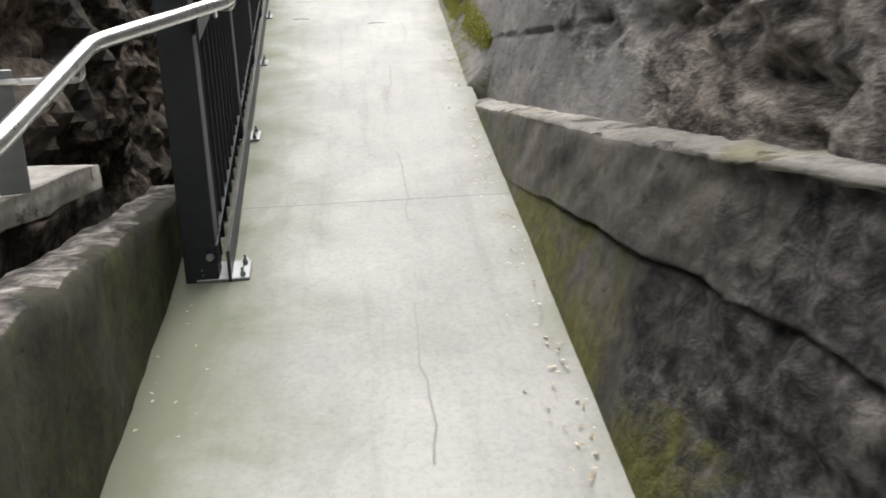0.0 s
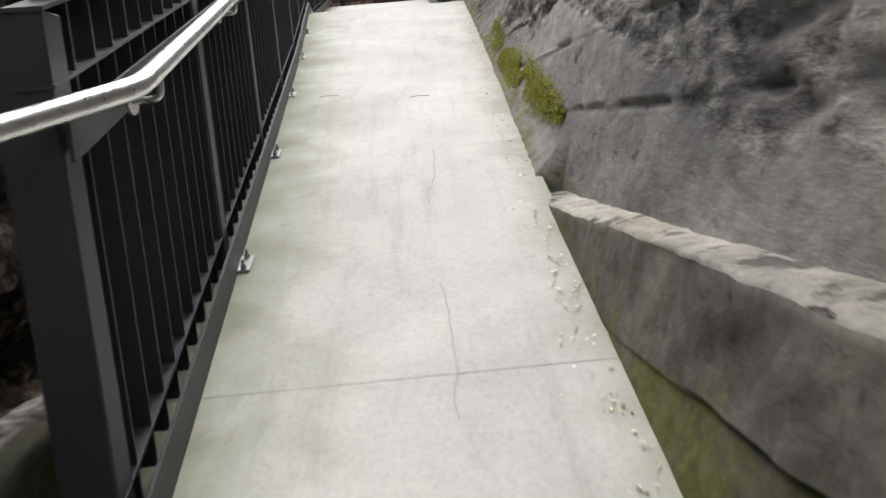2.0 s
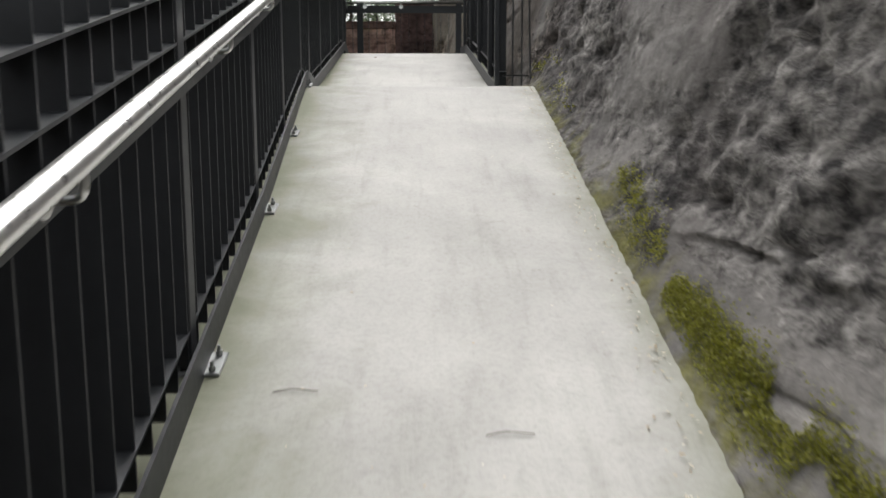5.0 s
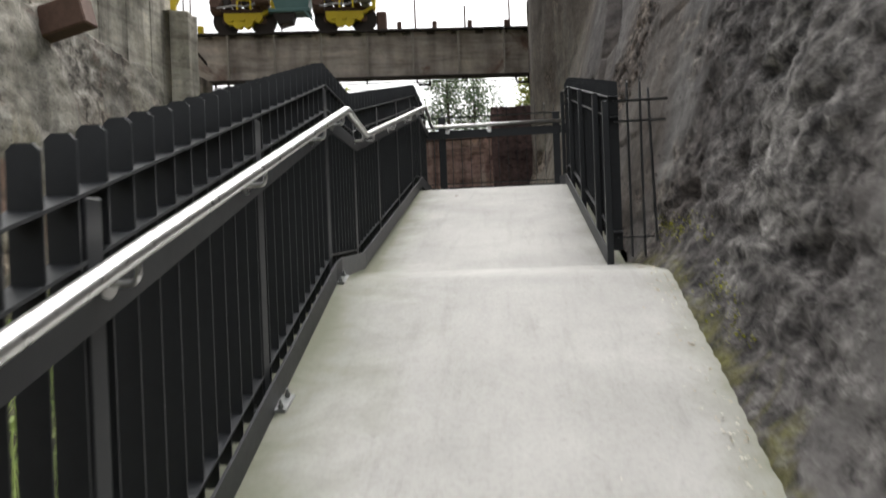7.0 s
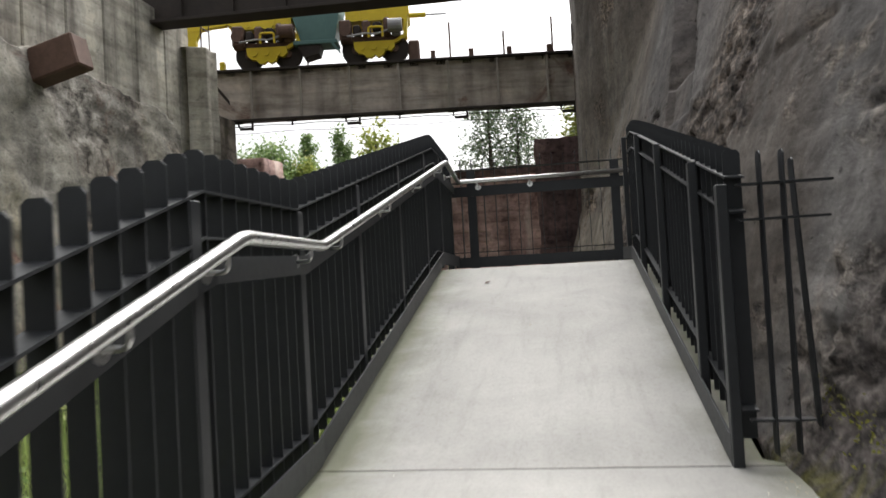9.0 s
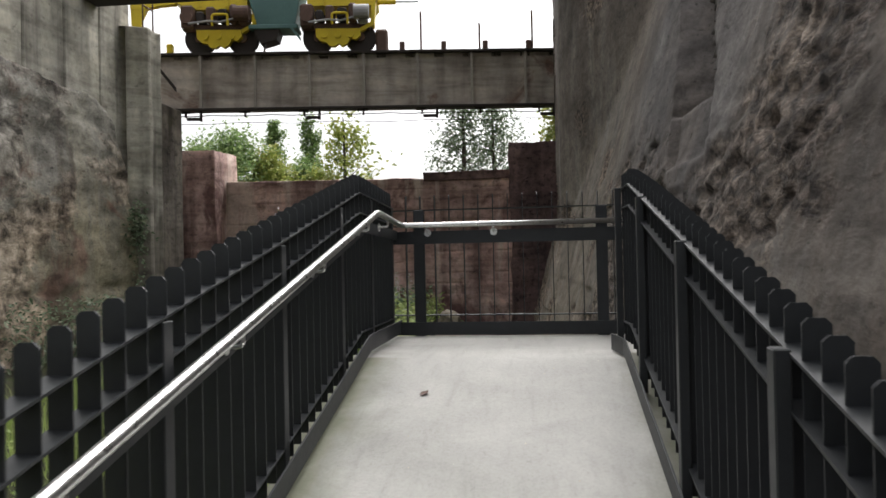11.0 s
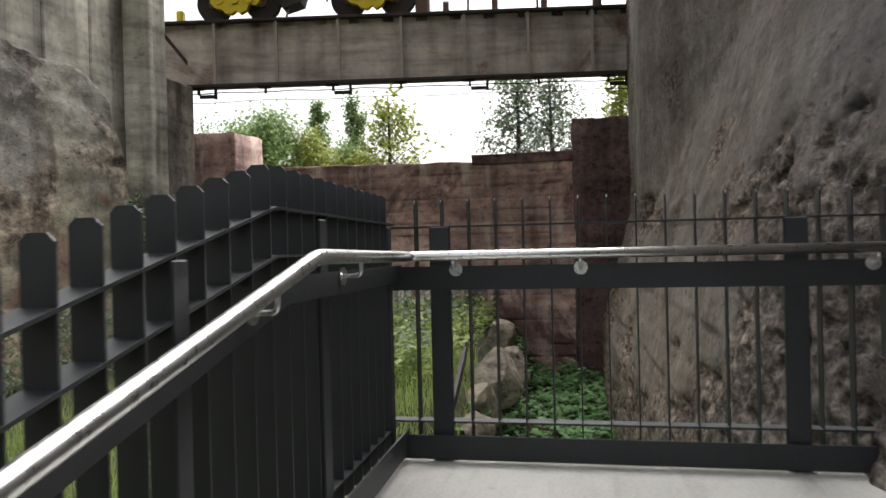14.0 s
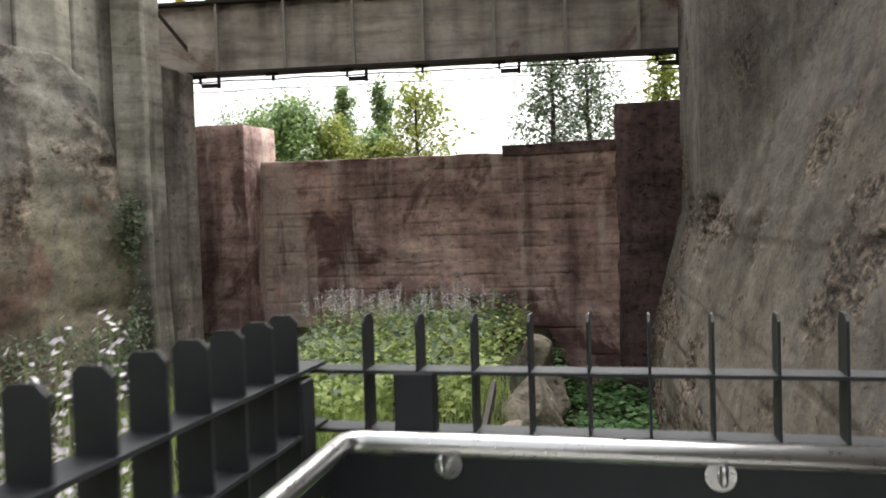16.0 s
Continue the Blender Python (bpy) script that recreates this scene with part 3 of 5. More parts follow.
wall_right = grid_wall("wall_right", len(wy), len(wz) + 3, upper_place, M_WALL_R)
paint(wall_right, "erosion", lambda x, y, z: erosion(y, z))
paint(wall_right, "ochre", lambda x, y, z: lerp(y, [(-10, 0.1), (-9, 0.35), (-8, 0.0), (-1, 0.0), (1, 0.45), (3.2, 0.6), (4.5, 0.3), (6.5, 0.35), (8, 0.65), (10, 0.75), (18, 0.75)]))
# soot along the wall; the deep recess also has its shade painted in
paint(wall_right, "darkening", lambda x, y, z: lerp(y, [(-7, 0.1), (-4.5, 0.45), (-2, 0.6), (0.5, 0.7), (3.5, 0.66), (4.6, 0.78), (7.5, 0.72), (9, 0.56), (18, 0.55)]) + lerp(z, [(0.5, -0.2 if y > 0 else 0.0), (2, 0.0), (4, 0.1)]) + (0.9 if niche(y, z) > 0.3 else 0.0))
paint(wall_right, "moss", lambda x, y, z: (0.62 * math.exp(-max(0.0, z - lerp(y, FLOOR_Z) - 0.02) / 0.16) if y < 0.4 else 0.12 * max(0.0, 1 - (z + 1) / 2)))
tagged(wall_right, "tall weathered dark concrete retaining wall with eroded pour lines", "wall", kind="structure")

LEDGE_Z = -1.66
ly = [-13 + 0.04 * i for i in range(166)]
lz = [LEDGE_Z - 0.02 * j for j in range(12)] + [-1.895 - 0.006 * j for j in range(11)] + [-1.96 - 0.02 * j for j in range(60)]


def ledge_place(i, j):
    y = ly[i]
    lip = lerp(y, RIGHT_X) + 0.25 * (LEDGE_Z - lerp(y, FLOOR_Z))
    worn = 0.005 * fbm(y * 6, 1.0, 2.0, 4)
    if j < 3:
        return (lip + (0.22, 0.10, 0.015)[j] - 0.02 * fbm(y * 1.3, 3.0, 1.0, 3), y, LEDGE_Z + (0.02, 0.012, 0.0)[j] + worn + 0.008 * fbm(y * 9, j * 1.0, 4, 3))
    z = max(lz[min(j - 3, len(lz) - 1)] - 0.012, lerp(y, FLOOR_Z) - 0.08)
    x = lerp(y, RIGHT_X) + 0.25 * (z - lerp(y, FLOOR_Z))
    d = 0.012 * fbm(y * 1.4, z * 1.6, 1.7, 5) + 0.012 * fbm(y * 5, z * 5, 2.9, 4) + 0.008 * fbm(y * 13, z * 13, 2.9, 2)
    if y < -9.0:
        d += min(1.0, (-9.0 - y) / 0.3) * (0.05 * fbm(y * 2.4, z * 2.6, 5.5, 5) + 0.03 * abs(fbm(y * 7, z * 7, 8.5, 4)) - 0.03) * min(1.0, max(0.0, (z - lerp(y, FLOOR_Z)) / 0.4))
    g = abs(z + 1.925 - 0.005 * fbm(y * 1.1, 0, 3, 3))
    if g < 0.009 and fbm(y * 1.3, 2, 9, 3) > -0.45 and y > -9.5:
        d -= 0.04 * (1 - g / 0.009)
    if z < -1.93:
        d -= 0.018
    d *= min(1.0, max(0.1, (z - lerp(y, FLOOR_Z)) / 0.25))
    return (x - d, y, z + (worn if j < 6 else 0))


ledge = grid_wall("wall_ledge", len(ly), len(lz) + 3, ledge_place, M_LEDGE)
ledge.data.materials.append(M_LIP)
paint(ledge, "erosion", lambda x, y, z: lerp(y, [(-9.8, 0.75), (-9.35, 0.55), (-9.0, 0.2), (-7, 0.1)]) + 0.3 * fbm(y * 1.2, z * 1.5, 3.3, 3))
paint(ledge, "ochre", lambda x, y, z: 0.2)
paint(ledge, "darkening", lambda x, y, z: 0.0)
paint(ledge, "moss", lambda x, y, z: 0.6 * math.exp(-max(0.0, z - lerp(y, FLOOR_Z)) / 0.4) + (0.2 if z < -1.92 else 0.0) - (0.2 if y < -9.2 and z > -2.2 else 0.0))
for f in ledge.data.polygons:
    i, j = f.index % (len(ly) - 1), f.index // (len(ly) - 1)
    if j < 3:
        f.material_index = 1
tagged(ledge, "projecting concrete footing with a worn pale top edge", "wall ledge", kind="structure")

# ---- low mossy side wall and rubble beside the foot of the ramp ----
cy = [-13 + 0.05 * i for i in range(103)]


def curb_place(i, j):
    y = cy[i]
    top = -1.86 + 0.012 * fbm(y * 4, 0, 1, 4)
    prof = [(0.0, -1.3), (0.0, -0.5), (0.0, -0.36), (0.0, -0.24), (0.0, -0.14), (0.0, -0.06), (-0.002, -0.012), (-0.014, 0.0), (-0.08, 0.006), (-0.15, 0.0), (-0.19, -0.05), (-0.2, -1.3)]
    dx, dz = prof[j]
    return (-0.435 + dx + 0.016 * fbm(y * 3, dz * 6, 5, 5), y, top + dz + 0.008 * fbm(y * 12, j * 0.7, 6, 3))


curb = grid_wall("curb_wall", len(cy), 12, curb_place, M_CURB)
paint(curb, "erosion", lambda x, y, z: 0.62 if z > -1.868 and x < -0.45 else 0.22 + 0.25 * fbm(y * 1.4, z * 2, 6, 3))
paint(curb, "ochre", lambda x, y, z: 0.15)
paint(curb, "darkening", lambda x, y, z: 0.0)
paint(curb, "moss", lambda x, y, z: 0.52 if z < -1.87 else 0.2)
tagged(curb, "low mossy concrete side wall beside the path", "low wall", kind="structure")

ry = [-13 + 0.045 * i for i in range(184)]


def rubble_place(i, j):
    y = ry[i]
    fade = min(1.0, max(0.0, (-5.0 - y) / 0.8))
    top = lerp(y, [(-13, 0.0), (-8.5, -0.1), (-6.5, -0.2), (-5.4, -0.6), (-4.8, -1.3)])
    z = -2.6 + (top + 2.6) * min(j, 60) / 60
    x = lerp(y, [(-13, -1.25), (-9.2, -1.2), (-8.3, -0.98), (-7.5, -0.86), (-4.8, -0.95)]) - 0.10 * (z + 2.0)
    d = 0.17 * fbm(y * 0.9, z * 1.1, 11.3, 5) + 0.09 * fbm(y * 3.0, z * 3.4, 12.1, 5) + 0.05 * fbm(y * 8, z * 8, 12.9, 4)
    cell = noise.voronoi(Vector((y * 2.6, z * 3.0, 4.0)))[0]
    d += 0.10 * min(0.6, (cell[1] - cell[0]))
    if j > 60:
        return (x - 0.35 * (j - 60), y, z + 0.1 * fbm(y * 2, j * 0.9, 5, 4))
    return (x + d * (0.3 + 0.7 * fade), y, z)


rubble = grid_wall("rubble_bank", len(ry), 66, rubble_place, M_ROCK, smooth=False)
paint(rubble, "erosion", lambda x, y, z: 0.62 + 0.35 * fbm(y * 1.3, z * 1.6, 4, 3))
paint(rubble, "ochre", lambda x, y, z: 0.35)
paint(rubble, "darkening", lambda x, y, z: 0.1)
paint(rubble, "moss", lambda x, y, z: -0.1)
tagged(rubble, "dark crumbling rubble rock bank beside the path", "rock bank", kind="structure")


# ---- far walls ----
fy = [-6 + 0.12 * i for i in range(181)]
fz = [-1.7 + 0.1 * j for j in range(74)]


def left_place(i, j):
    y = fy[i]
    top = lerp(y, [(-6, 5.0), (9, 5.1), (12, 5.15), (14.4, 5.05), (15.1, 4.6), (15.6, 3.2)]) + 0.15 * fbm(y * 1.1, 0, 2, 4)
    if j >= len(fz):
        k = j - len(fz)
        return (-9.05 - (0.25, 0.6, 1.6)[k], y, top + (0.02, 0.05, 0.0)[k])
    z = min(fz[j], top)
    x = lerp(y, [(-6, -7.9), (8, -8.5), (12, -9.0), (16, -9.05)]) - 0.06 * (z - 2)
    d = 0.07 * fbm(y * 0.5, z * 0.7, 21.0, 5) + 0.05 * fbm(y * 2.0, z * 2.6, 22.0, 5) + 0.03 * fbm(y * 1.2, z * 7.0, 23.0, 4)
    for c in (0.9, 2.25, 3.4, 4.5):
        k = abs(z - c - 0.05 * fbm(y * 0.6, c, 2, 3))
        if k < 0.1 and fbm(y * 0.4, c * 2, 9, 3) > -0.1:
            d -= 0.07 * (1 - k / 0.1)
    return (x + d, y, z)


wall_left = grid_wall("wall_left", len(fy), len(fz) + 3, left_place, M_WALL_L)
paint(wall_left, "erosion", lambda x, y, z: 0.36 + 0.6 * fbm(y * 0.3, z * 0.5, 15, 4) + lerp(y, [(8, -0.05), (11, 0.18), (13.2, 0.12), (13.8, -0.25)]))
paint(wall_left, "ochre", lambda x, y, z: lerp(z, [(0, 0.6), (2.0, 0.55), (3.2, 0.2), (4.5, 0.0)]) + lerp(y, [(11, -0.1), (13.5, 0.2)]))
paint(wall_left, "darkening", lambda x, y, z: 0.62 if abs(y - 12.7 - 0.3 * fbm(z, 0, 3, 3)) < 0.5 + 0.3 * fbm(z * 0.7, 1, 3, 3) else 0.28)
paint(wall_left, "moss", lambda x, y, z: lerp(z, [(-1, 0.3), (1.5, 0.1), (3, -0.2)]))
tagged(wall_left, "broad eroded pale concrete retaining wall across the pit", "wall", kind="structure")

panels = new("wall_panels")
tagged(panels, "smooth concrete panels standing on the old wall", "wall", kind="structure")
for k in range(10):
    y0 = 3.2 + 1.28 * k
    part("panel", box((-10.4, y0 + 0.015, 3.6), (-9.32, y0 + 1.265, 7.6), 0.03), M_PIER, panels)
py_ = [15.5 + 0.05 * i for i in range(18)]


PIER_TOP = 6.95


def pier_place(i, j):
    y = py_[i]
    z = min(-1.7 + 0.2 * min(j, 45), PIER_TOP)
    rib = 0.06 * (abs((y * 1.9) % 1.0 - 0.5) > 0.30)
    x = lerp(y, [(15.5, -9.15), (15.7, -8.78), (16.28, -8.74), (16.35, -9.3)]) + rib + 0.02 * fbm(y * 2, z, 31, 4)
    if z < 1.2:
        x += 0.05 * (1.2 - z)
    return (x - 1.2 * (j > 45), y, z)


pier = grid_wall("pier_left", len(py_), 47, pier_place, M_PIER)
# the pier gets darker towards its foot
foot_dark = pier.data.attributes.new("darkening", 'FLOAT', 'POINT')
foot_dark.data.foreach_set("value", [lerp(v.co.z, [(-1.7, 0.9), (1.5, 0.75), (3.2, 0.35), (5, 0.05)]) for v in pier.data.vertices])
tagged(pier, "streaked ribbed concrete pier carrying the bridge", "pier", kind="structure")
tagged(part("pier_back", box((-11.2, 16.36, -1.7), (-8.84, 17.66, 5.37), 0.05), M_DAMP), "dark stained abutment under the bridge end", "pier", kind="structure")

bx = [-10.8 + 0.11 * i for i in range(112)]
bz = [-1.7 + 0.3 * c + o for c in range(18) for o in (0.0, 0.014, 0.08, 0.15, 0.22, 0.286)] + [3.7, 3.9]


def red_place(i, j):
    x = bx[i]
    top = 3.72 + 0.03 * fbm(x * 1.2, 0, 41, 4) - 0.015 * (x + 5)
    if j >= len(bz):
        k = j - len(bz)
        return (x, 20.5 + (0.1, 0.6, 0.65)[k], top + (0.02, 0.02, -4.0)[k])
    z = min(bz[j], top)
    row = int((z + 10) / 0.3)
    stone = noise.voronoi(Vector((x * 1.5 + row * 0.37, row * 5.0, 0)))[0]
    d = 0.05 * fbm(x * 0.8, z * 1.2, 42, 5) + 0.03 * fbm(x * 3, z * 5, 43, 4) + 0.03 * (min(0.4, stone[1] - stone[0]))
    if (z + 1.705) % 0.3 < 0.01 and fbm(x * 1.3, z * 3, 44, 4) > 0.06:
        d -= 0.035
    return (x, 20.5 - d, z)


wall_red = grid_wall("wall_red", len(bx), len(bz) + 3, red_place, M_BRICK)
tagged(wall_red, "red-brown stained masonry wall closing the pit", "wall", kind="structure")


def rough_block(name, lo, hi, n, material, label, amp=0.05, parent=None):
    bm = bmesh.new()
    add_box(bm, lo, hi)
    bmesh.ops.subdivide_edges(bm, edges=bm.edges[:], cuts=n, use_grid_fill=True)
    for v in bm.verts:
        p = v.co
        v.co += Vector((fbm(p.x * 1.6, p.y * 1.6, p.z * 1.6, 5), fbm(p.y * 1.6, p.z * 1.6, p.x * 1.6 + 9, 5), 0.6 * fbm(p.z * 1.6, p.x * 1.6, p.y * 1.6 + 5, 5))) * amp
    ob = part(name, bm, material, parent, "", True)
    return tagged(ob, label, "masonry block", kind="structure")


rough_block("wall_block_left", (-10.8, 19.6, -1.7), (-8.85, 21.2, 4.62), 14, M_BRICK, "dark red masonry pier at the end of the wall")
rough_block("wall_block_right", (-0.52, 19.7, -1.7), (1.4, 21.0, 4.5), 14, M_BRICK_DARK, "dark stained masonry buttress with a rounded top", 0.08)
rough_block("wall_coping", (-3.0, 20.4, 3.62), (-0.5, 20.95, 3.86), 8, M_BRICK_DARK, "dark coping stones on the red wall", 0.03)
tagged(part("pier_right", box((0.80, 18.4, -1.7), (2.4, 20.6, 9.2), 0.05), M_PIER), "streaked concrete pier carrying the bridge", "pier", kind="structure")
tagged(part("pier_cap", box((0.70, 18.2, 6.95), (1.1, 18.6, 7.35), 0.02), M_DARK), "dark bearing block at the bridge end", "pier", kind="structure")

body = rough_block("wall_footing", (-1.5, -10.3, -2.5), (-0.68, -8.32, -1.80), 22, M_ROCK, "dark mossy broken footing under the pale slab", 0.09)
paint(body, "erosion", lambda x, y, z: 0.6)
paint(body, "ochre", lambda x, y, z: 0.2)
paint(body, "darkening", lambda x, y, z: 0.2)
paint(body, "moss", lambda x, y, z: 0.12)
sl = rough_block("pale_slab", (-1.5, -10.2, -1.80), (-0.67, -8.3, -1.72), 16, M_SLAB, "broken pale concrete slab on the rubble bank", 0.045)

# ---- railings ----
def fence_point(y, h, off=0.0):
    return (lerp(y, FENCE_X) + off, y, lerp(y, RAIL_Z) + h)


def pale_mesh():
    """A flat upright blade set across the railing, its top corners cut."""
    w, t, z0, z1, c = 0.032, 0.0028, 0.045, 1.155, 0.014
    prof = [(-w, z0), (w, z0), (w, z1 - c), (w - c, z1), (-w + c, z1), (-w, z1 - c)]
    bm = bmesh.new()
    a = [bm.verts.new((x, -t, z)) for x, z in prof]
    b = [bm.verts.new((x, t, z)) for x, z in prof]
    bm.faces.new(a)
    bm.faces.new(b)
    for k in range(6):
        bm.faces.new((a[k], a[(k + 1) % 6], b[(k + 1) % 6], b[k]))
    bmesh.ops.recalc_face_normals(bm, faces=bm.faces)
    me = bpy.data.meshes.new("pale")
    bm.to_mesh(me)
    bm.free()
    me.materials.append(M_STEEL)
    return me


PALE = pale_mesh()


def pale(parent, x, y, z, turn=0.0, tall=1.0):
    ob = new("pale", PALE)
    ob.parent = parent
    ob.location, ob.rotation_euler, ob.scale = (x, y, z), (0, 0, turn), (1, 1, tall)


def plate_part(parent, x, y, z, tilt, w=0.10):
    bp = part("base_plate", box((-w, -0.06, 0.0), (w, 0.06, 0.010), 0.003), M_ZINC, parent, "galvanised base plate")
    bp.location, bp.rotation_euler = (x, y, z), (tilt, 0, 0)
    for sx in (-1, 1):
        for sy in (-1, 1):
            bm = bmesh.new()
            bmesh.ops.create_cone(bm, cap_ends=True, segments=6, radius1=0.010, radius2=0.010, depth=0.014, matrix=Matrix.Translation((sx * (w - 0.022), sy * 0.042, 0.019)))
            bmesh.ops.create_cone(bm, cap_ends=True, segments=8, radius1=0.0055, radius2=0.005, depth=0.03, matrix=Matrix.Translation((sx * (w - 0.022), sy * 0.042, 0.027)))
            part("bolt", bm, M_ZINC, bp)


def knots(a, b):
    return sorted({a, b, *[k for k, _ in RAIL_Z if a < k < b], *[k for k, _ in FENCE_X if a < k < b]})


# railing on the open side
rail_l = thing("railing", "anthracite steel railing of close upright blades on the open side", "railing", at=(0, 0, 0))
Y0, Y1 = -8.42, 5.05
ks = knots(Y0, Y1)
part("top_rail", bar([fence_point(y, 1.03) for y in ks], 0.07, 0.008), M_STEEL, rail_l)
part("middle_rail", bar([fence_point(y, 0.90) for y in ks], 0.07, 0.008), M_STEEL, rail_l)
part("bottom_rail", bar([fence_point(y, 0.13) for y in ks], 0.07, 0.008), M_STEEL, rail_l)
part("handrail_board", bar([fence_point(y, 0.775, 0.046 if y < -1.05 else 0.06) for y in ks], 0.008, 0.075), M_STEEL, rail_l)
part("toe_plate", bar([fence_point(y, 0.012, 0.066 if y < -1.05 else 0.08) for y in ks], 0.010, 0.105), M_STEEL, rail_l, "scuffed dark toe plate")
y = Y0 + 0.12
while y < Y1 - 0.03:
    pale(rail_l, lerp(y, FENCE_X), y, lerp(y, RAIL_Z), 0.05 if y < -1 else 0.02)
    y += 0.12
for k, y in enumerate([-8.36 + 1.2 * k for k in range(6)] + [-1.05, 0.0, 0.95, 2.05, 3.12, 4.02, 4.95]):
    x, z = lerp(y, FENCE_X), lerp(y, RAIL_Z)
    w = 0.045 if k else 0.055
    p = part("post", box((-w * 0.8 if k else -0.085, -w, -0.01), (w * 0.62 if k else 0.022, w * 0.4, 1.018), 0.004), M_STEEL, rail_l)
    p.location = (x + 0.01, y, z)
    if y < -1:
        plate_part(rail_l, x + 0.045, y, lerp(y, FLOOR_Z), math.atan(0.287), 0.085 if k == 0 else 0.07)
for h in (0.10, 0.86):
    bm = bmesh.new()
    bmesh.ops.create_cone(bm, cap_ends=True, segments=8, radius1=0.014, radius2=0.011, depth=0.012, matrix=Matrix.Translation((-0.31, -8.425, lerp(-8.42, RAIL_Z) + h)) @ Matrix.Rotation(radians(90), 4, 'X'))
    part("bolt", bm, M_ZINC, rail_l)

# railing in front of the wall
rail_r = thing("railing", "anthracite steel railing of close blades before the retaining wall", "railing")
R_END = 3.97
RAIL_X = [(0.0, 0.92), (3.0, 0.91), (R_END, 0.875)]
RX = RAIL_X[0][1]
ks = knots(0.0, R_END)
rp = lambda y, h, off=0.0: (lerp(y, RAIL_X) + off, y, lerp(y, RAIL_Z) + h)
part("top_rail", bar([rp(y, 1.03) for y in ks], 0.07, 0.008), M_STEEL, rail_r)
part("middle_rail", bar([rp(y, 0.90) for y in ks], 0.07, 0.008), M_STEEL, rail_r)
part("bottom_rail", bar([rp(y, 0.165) for y in ks], 0.07, 0.008), M_STEEL, rail_r)
part("toe_plate", bar([(lerp(y, RAIL_X) - 0.068 - (0.035 if y > 3.8 else 0.0), y, lerp(y, FLOOR_Z) + 0.012) for y in (0.0, 0.05, 3.58, 3.66, R_END)], 0.010, 0.105), M_STEEL, rail_r, "dark toe plate, bent at its end")
y = 0.06
while y < R_END:
    pale(rail_r, lerp(y, RAIL_X) + 0.005, y, lerp(y, RAIL_Z), 0.0, 0.98)
    y += 0.12
for y in (0.0, 0.62, 1.85, 3.04, R_END - 0.05):
    p = part("post", box((-0.042, -0.03, -0.02), (-0.002, 0.03, 1.04), 0.004), M_STEEL, rail_r)
    p.location = (lerp(y, RAIL_X) - 0.03, y, lerp(y, RAIL_Z) if y > 0.3 else 0.0)

# short return to the wall
ret = thing("railing_return", "short anthracite steel grille between railing and rough wall", "railing")
for k in range(3):
    o = new("pale", PALE)
    o.parent, o.location, o.rotation_euler = ret, (RX + 0.085 + 0.08 * k, -0.01, 0.0), (0, radians(0 if k < 2 else 9), radians(90))
for h in (0.165, 0.90, 1.03):
    part("cross_rail", bar([(RX, -0.01, h), (RX + 0.20 + 0.13 * h, -0.01, h)], 0.05, 0.008), M_STEEL, ret)

# railing across the end
rail_e = thing("railing", "anthracite steel railing across the end, blades seen edge-on", "railing")
EX0, EX1, EZ = -0.92, 1.2, 0.788
ep = lambda x, h, off=0.0: (x, END_Y + off, EZ + h)
part("top_rail", bar([ep(EX0, 1.03), ep(EX1, 1.03)], 0.07, 0.008), M_STEEL, rail_e)
part("middle_rail", bar([ep(EX0, 0.90), ep(EX1, 0.90)], 0.07, 0.008), M_STEEL, rail_e)
part("bottom_rail", bar([ep(EX0, 0.165), ep(EX1, 0.165)], 0.07, 0.008), M_STEEL, rail_e)
part("handrail_board", bar([ep(EX0 + 0.03, 0.755, -0.045), ep(EX1 - 0.04, 0.755, -0.045)], 0.008, 0.105), M_STEEL, rail_e)
part("toe_plate", bar([ep(EX0 + 0.05, 0.012, -0.065), ep(EX1 - 0.06, 0.012, -0.065)], 0.010, 0.105), M_STEEL, rail_e)
x = -0.667 - 0.12
while x < EX1:
    o = new("pale", PALE)
    o.parent, o.location, o.rotation_euler = rail_e, (x, END_Y, EZ), (0, 0, radians(90))
    x += 0.12
for x in (-0.675, 0.80):
    p = part("post", box((-0.045, -0.04, -0.02), (0.045, -0.002, 1.035), 0.004), M_STEEL, rail_e)
    p.location = (x, END_Y, EZ)

# stainless handrail on both runs, with its brackets
hand = thing("handrail", "brushed stainless steel tube handrail on bent brackets", "handrail")
HR = [(-0.58, -10.1, -1.80), (-0.46, -9.42, -1.55), (-0.46, -8.83, -1.365), (-0.19, -8.28, -1.225), (-0.425, -3.58, 0.175), (-0.585, -0.98, 0.90), (-0.68, 0.0, 0.905), (-0.715, 3.62, 1.725), (-0.80, 4.945, 1.695), (1.22, 4.945, 1.695)]
part("rail_tube", tube(rounded(HR, 0.05), 0.0215, 16), M_INOX, hand, "", True)


def bracket(parent, p, out):
    """A bent rod under the tube with a round plate on the board behind."""
    p, out = Vector(p), Vector(out).normalized()
    b = part("bracket", tube(rounded([p + Vector((0, 0, -0.018)), p + Vector((0, 0, -0.062)), p + Vector((0, 0, -0.062)) + out * 0.072], 0.022, 4), 0.0075, 8), M_INOX, parent, "bent stainless rod bracket", True)
    bm = bmesh.new()
    rot = out.to_track_quat('Z', 'Y').to_matrix().to_4x4()
    bmesh.ops.create_cone(bm, cap_ends=True, segments=20, radius1=0.030, radius2=0.027, depth=0.008, matrix=Matrix.Translation(p + Vector((0, 0, -0.062)) + out * 0.066) @ rot)
    part("rosette", bm, M_INOX, b)


def on_rail(y):
    for a, c in zip(HR, HR[1:]):
        if a[1] <= y <= c[1] and c[1] > a[1]:
            s = (y - a[1]) / (c[1] - a[1])
            return tuple(a[k] + (c[k] - a[k]) * s for k in range(3))


